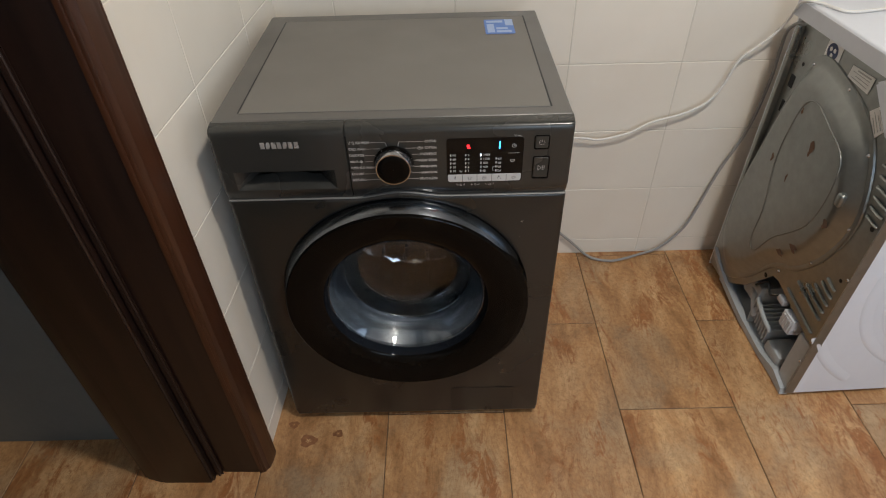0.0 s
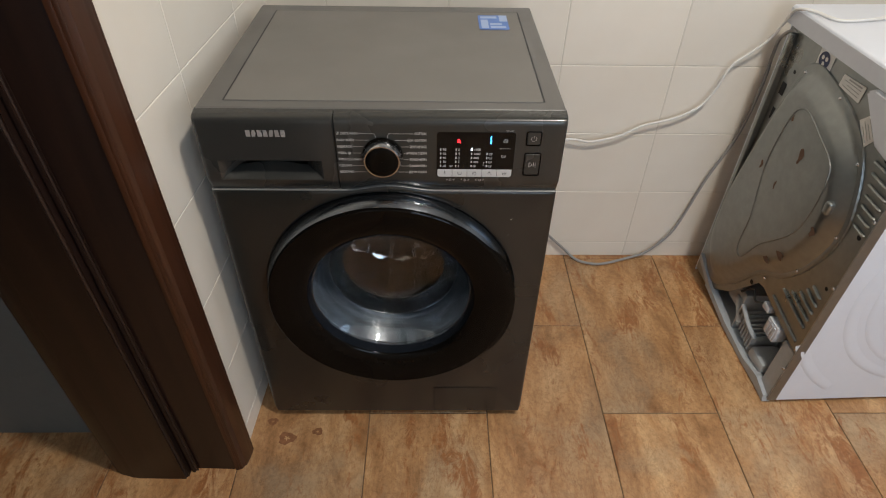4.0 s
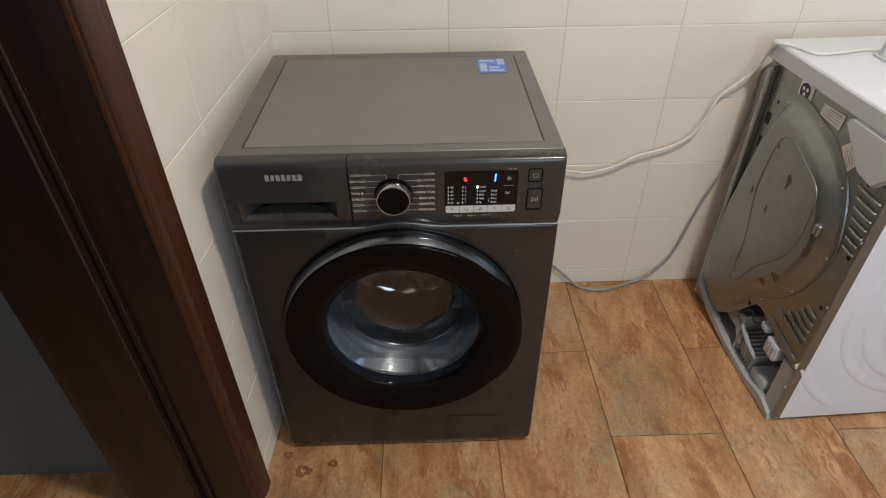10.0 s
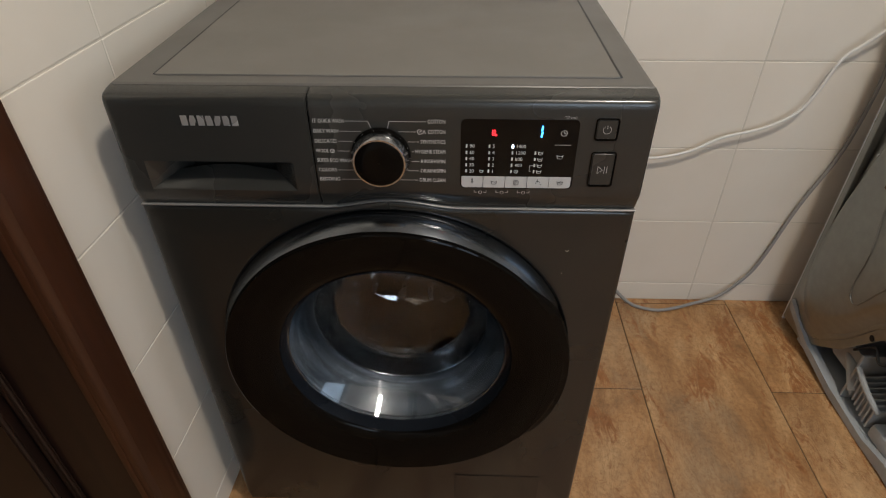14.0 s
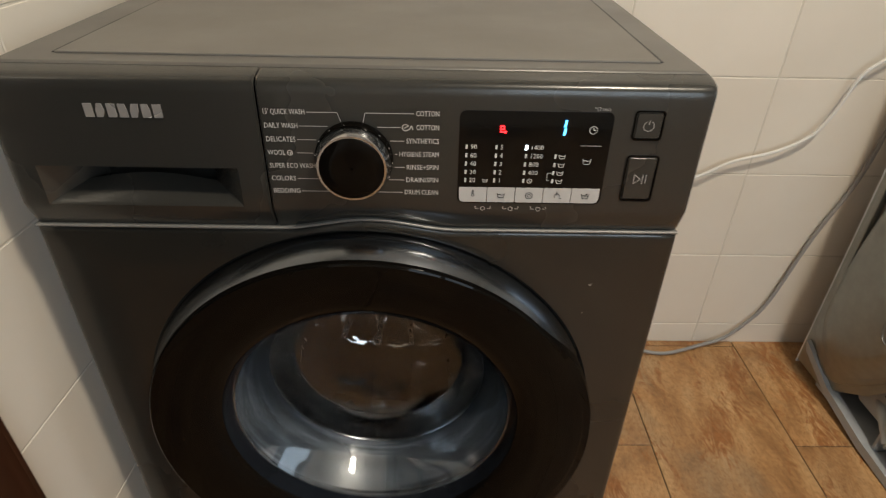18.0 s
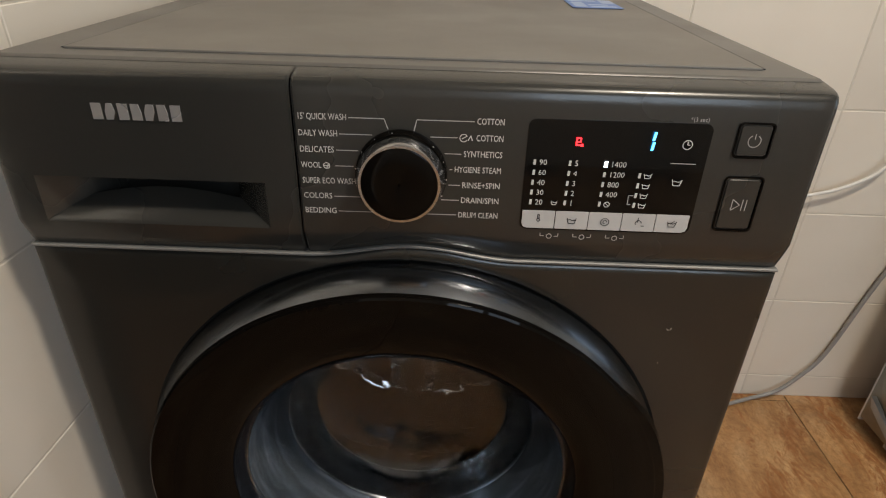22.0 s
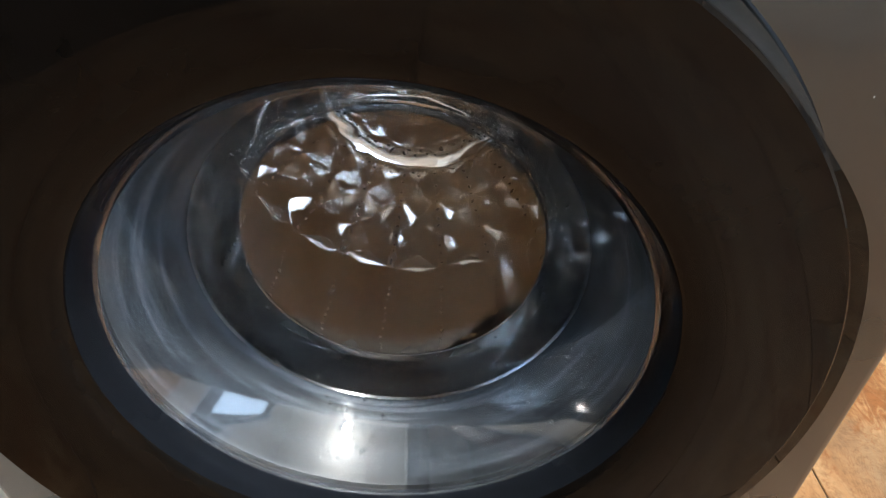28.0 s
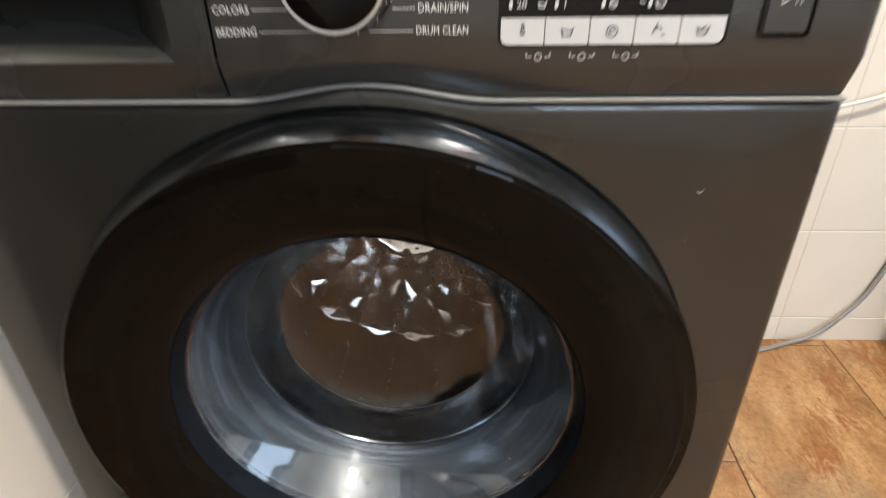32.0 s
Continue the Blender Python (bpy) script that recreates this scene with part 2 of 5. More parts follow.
def streaked_rubber():
    """Wet grey gasket with pale lime arcs round it."""
    m, n, l, b = nodes_of("wet_grey_rubber_gasket")
    co, mp = n.new("ShaderNodeTexCoord"), n.new("ShaderNodeMapping")
    mp.inputs["Scale"].default_value = (5, 130, 5)
    l.new(co.outputs["Object"], mp.inputs["Vector"])
    arcs = ramp_of(n, l, noise(n, l, mp.outputs[0], 1.0, 5, 0.6, 0.5), [(0.36, (0.008, 0.010, 0.012)), (0.54, (0.028, 0.033, 0.039)), (0.72, (0.12, 0.128, 0.142))])
    l.new(arcs, b.inputs["Base Color"])
    b.inputs["Roughness"].default_value = 0.30
    return m


FLOOR_TILE, WALL_TILE = floor_tile_material(), wall_tile_material()
GROUT = plain("cream_grout", (0.655, 0.61, 0.525), 0.8, grain=0.06)
FLOOR_STAIN = plain("brown_floor_stain", (0.20, 0.085, 0.034), 0.5, grain=0.45, scale=120)
FLOOR_GROUT = plain("dark_floor_grout", (0.17, 0.11, 0.065), 0.9, grain=0.3)
PLASTER = plain("white_plaster", (0.72, 0.70, 0.66), 0.8, grain=0.04)
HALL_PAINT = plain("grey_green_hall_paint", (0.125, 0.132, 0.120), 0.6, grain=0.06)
DARK_WOOD = wood_material("dark_stained_wood", (0.0085, 0.0042, 0.0032), (0.023, 0.0098, 0.0058), 0.40)
# paler, redder copy of the dark wood: the light on its edge, as colour
LIT_EDGE_WOOD = wood_material("lit_reddish_brown_wood_edge", (0.030, 0.0105, 0.0048), (0.062, 0.0215, 0.0085))
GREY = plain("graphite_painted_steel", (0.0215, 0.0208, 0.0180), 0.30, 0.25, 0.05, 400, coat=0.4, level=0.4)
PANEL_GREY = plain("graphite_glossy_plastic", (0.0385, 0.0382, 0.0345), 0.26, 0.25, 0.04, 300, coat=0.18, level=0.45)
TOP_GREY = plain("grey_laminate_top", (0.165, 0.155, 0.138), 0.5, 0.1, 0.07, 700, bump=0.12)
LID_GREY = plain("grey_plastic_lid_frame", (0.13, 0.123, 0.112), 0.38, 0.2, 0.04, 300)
DARK = plain("black_plastic", (0.012, 0.012, 0.012), 0.5, grain=0.1)
GLOSS_BLACK = plain("smoked_black_gloss", (0.0040, 0.0033, 0.0027), 0.04, grain=0.2, level=0.10)
TRIM_BLACK = plain("blue_black_gloss_trim", (0.010, 0.012, 0.016), 0.12, 0.0, 0.1, coat=0.1, level=0.3)
SIDE_GLOSS = plain("dark_metallic_door_edge", (0.17, 0.185, 0.205), 0.20, 1.0, 0.05, coat=0.2)
CHROME = plain("dull_chrome", (0.52, 0.53, 0.55), 0.18, 1.0, 0.05)
RUBBER = streaked_rubber()
STEEL = plain("stainless_drum_steel", (0.58, 0.57, 0.55), 0.11, 1.0, 0.10, 50)
HOLE = plain("dark_hole", (0.006, 0.006, 0.006), 0.8)
FILM_GLASS = filmed_glass("limed_door_glass")
GLASS = clear_glass("door_glass", (0.93, 0.95, 0.96), 0.015)
WAVY_GLASS = clear_glass("wavy_door_glass", (0.93, 0.94, 0.95), 0.015, 0.0012, 0.12)
WHITE_INK = plain("white_printed_ink", (0.62, 0.61, 0.58), 0.5)
GREY_INK = plain("grey_printed_ink", (0.42, 0.41, 0.39), 0.5)
SILVER = plain("silver_badge_metal", (0.72, 0.71, 0.69), 0.3, 0.7)
KEY_WHITE = plain("pale_grey_touch_keys", (0.52, 0.51, 0.49), 0.3, grain=0.03)
SCREEN = plain("black_display_glass", (0.004, 0.004, 0.004), 0.05, level=0.25)
RED_LED, BLUE_LED, WHITE_LED = glowing("red_led", (1.0, 0.015, 0.02), 5), glowing("blue_led", (0.06, 0.42, 1.0), 6), glowing("white_led", (0.75, 0.88, 1.0), 5)
STICKER_BLUE = plain("blue_sticker", (0.09, 0.19, 0.50), 0.4, grain=0.08)
STICKER_PALE = plain("pale_blue_sticker_print", (0.33, 0.42, 0.62), 0.4, grain=0.05)
ENAMEL = plain("white_enamel", (0.68, 0.70, 0.75), 0.30, 0.0, 0.015, 40, coat=0.0, spread=0.04)
ZINC = plain("galvanised_sheet_steel", (0.29, 0.30, 0.285), 0.38, 0.9, 0.13, 45, spread=0.35)
ZINC_DULL = plain("dull_galvanised_steel", (0.24, 0.24, 0.225), 0.42, 0.85, 0.16, 30)
GREY_PLASTIC = plain("blue_grey_moulded_plastic", (0.40, 0.42, 0.43), 0.45, 0.0, 0.08)
PAPER = plain("off_white_paper_label", (0.78, 0.77, 0.74), 0.7, grain=0.06)
RUST = plain("rust_stain", (0.13, 0.07, 0.04), 0.8, grain=0.3)
WHITE_CABLE = plain("white_cable_sheath", (0.72, 0.70, 0.66), 0.4, grain=0.03)
GREY_CABLE = plain("grey_cable_sheath", (0.29, 0.285, 0.275), 0.45, grain=0.04)
CAP = plain("pale_grey_plastic_cap", (0.56, 0.57, 0.60), 0.35, grain=0.03)
LAMP_GLASS = glowing("lamp_diffuser", (1.0, 0.86, 0.68), 6)
PANE = clear_glass("window_pane")


# ---- building helpers ----
def mesh_of(name, bm, material, smooth=False):
    me = bpy.data.meshes.new(name)
    bmesh.ops.recalc_face_normals(bm, faces=bm.faces)
    if all(e.is_manifold for e in bm.edges) and bm.calc_volume(signed=True) < 0:
        bmesh.ops.reverse_faces(bm, faces=bm.faces)
    bm.to_mesh(me)
    bm.free()
    if smooth:
        for p in me.polygons:
            p.use_smooth = True
        me.set_sharp_from_angle(angle=radians(38))
    me.materials.append(material)
    return me


def part(name, bm, material, parent, label="", smooth=False):
    ob = new(name, mesh_of(name, bm, material, smooth))
    ob.parent = parent
    if label:
        ob["label"] = label
    return ob


def thing(name, at=(0, 0, 0), label="", category="", group=""):
    ob = new(name)
    ob.empty_display_size = 0.1
    ob.location = at
    return tagged(ob, label, category, group)


def block(lo, hi, bevel=0.0, segments=2, bm=None):
    bm = bm or bmesh.new()
    made = bmesh.ops.create_cube(bm, size=1)["verts"]
    for v in made:
        v.co = Vector([(a + b) / 2 + c * (b - a) for a, b, c in zip(lo, hi, v.co)])
    if bevel:
        edges = list({e for v in made for e in v.link_edges})
        bmesh.ops.bevel(bm, geom=edges, offset=bevel, segments=segments, affect="EDGES", profile=0.5)
    return bm


def lathe(rings, steps=96, closed=False, bm=None, start=0.0, end=360.0):
    """Rings of (y, radius, centre x, centre z) about the y axis, joined in order."""
    bm = bm or bmesh.new()
    full = end - start >= 359.9
    count = steps if full else steps + 1
    loops = []
    for y, r, cx, cz in rings:
        loops.append([bm.verts.new((cx + r * math.cos(a), y, cz + r * math.sin(a))) for a in (radians(start + (end - start) * k / steps) for k in range(count))])
    pairs = list(zip(loops, loops[1:])) + ([(loops[-1], loops[0])] if closed else [])
    for one, two in pairs:
        for k in range(count if full else count - 1):
            j = (k + 1) % count
            bm.faces.new((one[k], one[j], two[j], two[k]))
    return bm


def disc(y, r, cx, cz, steps=48, bm=None):
    bm = bm or bmesh.new()
    bm.faces.new([bm.verts.new((cx + r * math.cos(2 * math.pi * k / steps), y, cz + r * math.sin(2 * math.pi * k / steps))) for k in range(steps)])
    return bm


def tube(points, radius, steps=8, bm=None, smooth_steps=6):
    """A round cable through the points, rounded between them."""
    bm = bm or bmesh.new()
    pts = [Vector(p) for p in points]
    line = []
    for k in range(len(pts) - 1):
        p0, p1, p2, p3 = pts[max(k - 1, 0)], pts[k], pts[k + 1], pts[min(k + 2, len(pts) - 1)]
        for s in range(smooth_steps):
            t = s / smooth_steps
            line.append(0.5 * (2 * p1 + (p2 - p0) * t + (2 * p0 - 5 * p1 + 4 * p2 - p3) * t * t + (3 * p1 - p0 - 3 * p2 + p3) * t**3))
    line.append(pts[-1])
    loops = []
    for k, p in enumerate(line):
        d = (line[min(k + 1, len(line) - 1)] - line[max(k - 1, 0)]).normalized()
        u = d.cross(Vector((0.3, 0.2, 1))).normalized()
        w = d.cross(u)
        loops.append([bm.verts.new(p + radius * (math.cos(2 * math.pi * q / steps) * u + math.sin(2 * math.pi * q / steps) * w)) for q in range(steps)])
    for a, b in zip(loops, loops[1:]):
        for q in range(steps):
            bm.faces.new((a[q], a[(q + 1) % steps], b[(q + 1) % steps], b[q]))
    bm.faces.new(loops[0])
    bm.faces.new(loops[-1])
    return bm


def prism(outline, axis, lo, hi, bm=None):
    """A flat outline (pairs) pushed from lo to hi along an axis; the pairs run over the other two axes in order."""
    bm = bm or bmesh.new()
    n = "xyz".index(axis)

    def at(pair, v):
        c = list(pair)
        c.insert(n, v)
        return bm.verts.new(c)

    a, b = [at(p, lo) for p in outline], [at(p, hi) for p in outline]
    bm.faces.new(a)
    bm.faces.new(b)
    for k in range(len(a)):
        j = (k + 1) % len(a)
        bm.faces.new((a[k], a[j], b[j], b[k]))
    return bm


def rounded(x0, z0, x1, z1, r, steps=5):
    out = []
    for cx, cz, a0 in ((x1 - r, z1 - r, 0), (x0 + r, z1 - r, 90), (x0 + r, z0 + r, 180), (x1 - r, z0 + r, 270)):
        out += [(cx + r * math.cos(radians(a0 + 90 * k / steps)), cz + r * math.sin(radians(a0 + 90 * k / steps))) for k in range(steps + 1)]
    return out


def lettering(text, size, x, y, z, material, parent, align="LEFT", name="print", squeeze=1.0, tilt=0.0):
    """Words printed on a face that looks towards -y."""
    curve = bpy.data.curves.new("words", "FONT")
    curve.body, curve.size, curve.align_x, curve.align_y = text, size, align, "CENTER"
    curve.extrude = 0.0
    curve.resolution_u = 2
    tmp = new("words", curve)
    me = bpy.data.meshes.new_from_object(tmp.evaluated_get(bpy.context.evaluated_depsgraph_get()))
    bpy.data.objects.remove(tmp)
    bpy.data.curves.remove(curve)
    me.transform(Matrix.Diagonal((squeeze, 1, 1, 1)))
    me.transform(pose(x, y, z, 90 - tilt, 0, 0))
    me.materials.clear()
    me.materials.append(material)
    ob = new(name, me)
    ob.parent = parent
    return ob


# ---- the room ----
NORTH, WEST = 0.612, -0.052
WEST_AT, WEST_TURN = (-0.052, -0.090, 0.0), -2.7


def structure(name, bm, material, label=""):
    ob = new(name, mesh_of(name, bm, material))
    return tagged(ob, label=label, kind="structure")


def wall(name, lo, hi, material, label=""):
    return structure(name, block(lo, hi), material, label)


floor = wall("floor", (-1.6, -2.3, -0.08), (2.7, NORTH + 0.15, -0.003), FLOOR_GROUT, "brown slate-look ceramic floor tiles with dark joints")
north = wall("wall_north", (-0.125, NORTH + 0.0014, -0.003), (2.7, NORTH + 0.15, 2.5), GROUT, "wall of cream glazed tiles with pale joints")
west = wall("wall_west", (-0.10, 0.0, -0.003), (-0.0014, 0.74, 2.5), GROUT, "wall of cream glazed tiles beside the doorway")
west.matrix_world = pose(*WEST_AT, 0, 0, WEST_TURN)
wall("wall_west_core", (-0.36, -0.086, -0.003), (-0.125, NORTH + 0.15, 2.5), PLASTER)
wall("wall_west_south", (-0.250, -2.3, -0.003), (WEST - 0.006, -1.02, 2.5), PLASTER)
wall("wall_west_lintel", (-0.250, -1.02, 2.08), (WEST - 0.006, -0.092, 2.5), PLASTER)
for k, (lo, hi) in enumerate((((2.6, -2.3, -0.003), (2.7, -0.82, 2.5)), ((2.6, -0.02, -0.003), (2.7, NORTH + 0.006, 2.5)), ((2.6, -0.82, -0.003), (2.7, -0.02, 0.45)), ((2.6, -0.82, 1.95), (2.7, -0.02, 2.5)))):
    wall("wall_east_%d" % (k + 1), lo, hi, PLASTER)
for k, (lo, hi) in enumerate((((-0.250, -2.3, -0.003), (0.65, -2.2, 2.5)), ((1.65, -2.3, -0.003), (2.6, -2.2, 2.5)), ((0.65, -2.3, -0.003), (1.65, -2.2, 0.9)), ((0.65, -2.3, 2.0), (1.65, -2.2, 2.5)))):
    wall("wall_south_%d" % (k + 1), lo, hi, PLASTER)
structure("ceiling", block((-1.6, -2.3, 2.5), (2.7, NORTH + 0.15, 2.6)), PLASTER)
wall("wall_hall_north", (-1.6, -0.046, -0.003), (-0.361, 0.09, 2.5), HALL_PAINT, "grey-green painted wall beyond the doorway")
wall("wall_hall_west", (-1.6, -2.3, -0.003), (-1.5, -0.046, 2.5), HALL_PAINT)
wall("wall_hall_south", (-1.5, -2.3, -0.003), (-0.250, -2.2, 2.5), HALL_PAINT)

window = thing("window_1", (1.15, -2.25, 1.45), "white framed window with a crossbar behind the camera", "window")
window["kind"] = "structure"
for name, lo, hi in (("frame_side", (-0.5, -0.03, -0.55), (-0.44, 0.03, 0.55)), ("frame_side", (0.44, -0.03, -0.55), (0.5, 0.03, 0.55)), ("frame_rail", (-0.44, -0.03, -0.55), (0.44, 0.03, -0.49)), ("frame_rail", (-0.44, -0.03, 0.49), (0.44, 0.03, 0.55)), ("mullion", (-0.035, -0.03, -0.49), (0.035, 0.03, 0.49))):
    part(name, block(lo, hi, 0.006), ENAMEL, window)
window_2 = thing("window_2", (2.65, -0.42, 1.20), "white framed glazing in the east wall", "window")
window_2["kind"] = "structure"
for name, lo, hi in (("frame_side", (-0.03, -0.40, -0.75), (0.03, -0.35, 0.75)), ("frame_side", (-0.03, 0.35, -0.75), (0.03, 0.40, 0.75)), ("frame_rail", (-0.03, -0.35, -0.75), (0.03, 0.35, -0.70)), ("frame_rail", (-0.03, -0.35, 0.70), (0.03, 0.35, 0.75))):
    part(name, block(lo, hi, 0.006), ENAMEL, window_2)
pane = part("pane", block((-0.004, -0.35, -0.70), (0.004, 0.35, 0.70)), PANE, window_2)
pane.visible_shadow = False
for x0, x1 in ((-0.44, -0.035), (0.035, 0.44)):
    pane = part("pane", block((x0, -0.004, -0.49), (x1, 0.004, 0.49)), PANE, window)
    pane.visible_shadow = False

lamp_thing = thing("ceiling_lamp", (LAMP[0], LAMP[1], 2.5), "round white ceiling lamp switched on", "lamp")
part("base", block((-0.07, -0.07, -0.03), (0.07, 0.07, 0), 0.01), ENAMEL, lamp_thing)
bm = bmesh.new()
bmesh.ops.create_uvsphere(bm, u_segments=24, v_segments=12, radius=0.055)
bmesh.ops.translate(bm, verts=bm.verts, vec=(0, 0, -0.075))
part("bulb", bm, LAMP_GLASS, lamp_thing, "glowing warm bulb", True)

# ---- the doorway's dark wooden frame ----
frame_thing = thing("door_frame", (0, 0, 0), "dark-stained wooden door frame with moulded casing", "door frame")


def post(name, outline, z1, material, label=""):
    bm = prism(outline, "z", 0.0, z1)
    bmesh.ops.bevel(bm, geom=[e for e in bm.edges if abs(e.verts[0].co.z - e.verts[1].co.z) > 0.5], offset=0.006, segments=3, affect="EDGES")
    return part(name, bm, material, frame_thing, label, True)


post("casing", [(-0.0405, -0.0905), (-0.0405, -0.104), (-0.049, -0.136), (-0.066, -0.141), (-0.172, -0.138), (-0.172, -0.0905)], 2.12, DARK_WOOD)
# strip in the lit wood colour along the casing's edge
post("casing_edge", [(-0.0385, -0.0885), (-0.0380, -0.105), (-0.0450, -0.1375), (-0.0600, -0.1435), (-0.0655, -0.1432), (-0.0500, -0.137), (-0.0412, -0.105), (-0.0412, -0.0885)], 2.12, LIT_EDGE_WOOD, "reddish brown edge of the casing, coloured as lit")
post("jamb", [(-0.172, -0.0885), (-0.166, -0.165), (-0.287, -0.163), (-0.330, -0.151), (-0.362, -0.120), (-0.362, -0.0885)], 2.12, DARK_WOOD)
post("stop_strip", [(-0.150, -0.1385), (-0.150, -0.149), (-0.1665, -0.1495), (-0.1665, -0.1385)], 2.12, DARK_WOOD)
part("head", block((-0.362, -1.0, 2.08), (-0.045, -0.092, 2.16), 0.008), DARK_WOOD, frame_thing)
part("far_jamb", block((-0.362, -1.07, 0.0), (-0.045, -1.0, 2.16), 0.008), DARK_WOOD, frame_thing)

# ---- the washing machine ----
washer = thing("washing_machine", (0, 0, 0), "graphite grey front-loading washing machine with black round door, running", "washing machine")
W, D, H, SEAM = 0.60, 0.512, 0.8262, 0.681
DX, DZ = 0.301, 0.432


def arch(x):
    """The seam's rise over the door."""
    t = (x - 0.308) / 0.084
    return 0.0100 * (0.5 + 0.5 * math.cos(math.pi * t)) if abs(t) < 1 else 0.0


def front_panel():
    bm = bmesh.new()
    x0, x1, z0, z1 = 0.0, W, 0.020, SEAM - 0.0012
    n = 192
    loops = [[] for _ in range(8)]
    for k in range(n):
        a = 2 * math.pi * k / n
        c, s = math.cos(a), math.sin(a)
        d = min([v for v in ((x1 - DX) / c if c > 1e-6 else 9, (x0 - DX) / c if c < -1e-6 else 9, (z1 - DZ) / s if s > 1e-6 else 9, (z0 - DZ) / s if s < -1e-6 else 9)])
        px, pz = DX + d * c, DZ + d * s
        top = abs(pz - z1) < 1e-5
        rise = arch(px) if top else 0.0

        def inset(v, depth):
            return bm.verts.new((min(max(px, x0 + v), x1 - v), depth, min(max(pz, z0 + v), z1 - v) + rise))

        loops[0].append(bm.verts.new((DX + 0.2445 * c, 0.016, DZ + 0.2445 * s)))
        loops[1].append(bm.verts.new((DX + 0.2445 * c, 0.002, DZ + 0.2445 * s)))
        loops[2].append(bm.verts.new((DX + 0.2470 * c, 0.0, DZ + 0.2470 * s)))
        for q, (v, depth) in enumerate(((0.0070, 0.0), (0.0040, 0.0004), (0.0018, 0.0014), (0.0005, 0.0030), (0.0, 0.0060))):
            loops[3 + q].append(inset(v, depth))
    for a, b in zip(loops, loops[1:]):
        for k in range(n):
            bm.faces.new((a[k], a[(k + 1) % n], b[(k + 1) % n], b[k]))
    return bm


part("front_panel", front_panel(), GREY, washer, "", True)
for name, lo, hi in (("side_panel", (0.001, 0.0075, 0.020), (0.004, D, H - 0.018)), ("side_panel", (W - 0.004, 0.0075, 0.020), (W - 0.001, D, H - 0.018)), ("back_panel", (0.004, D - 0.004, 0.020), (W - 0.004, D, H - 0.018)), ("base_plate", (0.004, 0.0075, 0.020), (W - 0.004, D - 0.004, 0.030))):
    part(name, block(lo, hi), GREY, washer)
part("plinth", block((0.010, 0.012, 0.006), (W - 0.010, 0.030, 0.0195), 0.002), DARK, washer, "black plastic plinth")
for x in (0.05, W - 0.05):
    for y in (0.06, D - 0.06):
        bm = bmesh.new()
        bmesh.ops.create_cone(bm, cap_ends=True, segments=20, radius1=0.022, radius2=0.018, depth=0.0195)
        bmesh.ops.translate(bm, verts=bm.verts, vec=(x, y, 0.00975))
        part("foot", bm, DARK, washer, "black rubber foot", True)

# the control panel, in two pieces, with its rounded profile
PROFILE = [(0.0070, SEAM + 0.0004), (0.0034, SEAM + 0.0010), (0.0018, SEAM + 0.0036), (-0.0008, SEAM + 0.010), (-0.0040, SEAM + 0.018), (-0.0064, 0.7065), (-0.00605, 0.730), (-0.00584, 0.744), (-0.00544, 0.775), (-0.0052, 0.797), (-0.0050, 0.8100), (-0.0044, 0.8155), (-0.0026, 0.8190), (0.0010, 0.8212), (0.0060, 0.8224), (0.0150, 0.8236), (0.0215, 0.8242)]


def panel_y(z):
    for (ya, za), (yb, zb) in zip(PROFILE, PROFILE[1:]):
        if za <= z <= zb:
            return ya + (yb - ya) * (z - za) / (zb - za)
    return 0.0


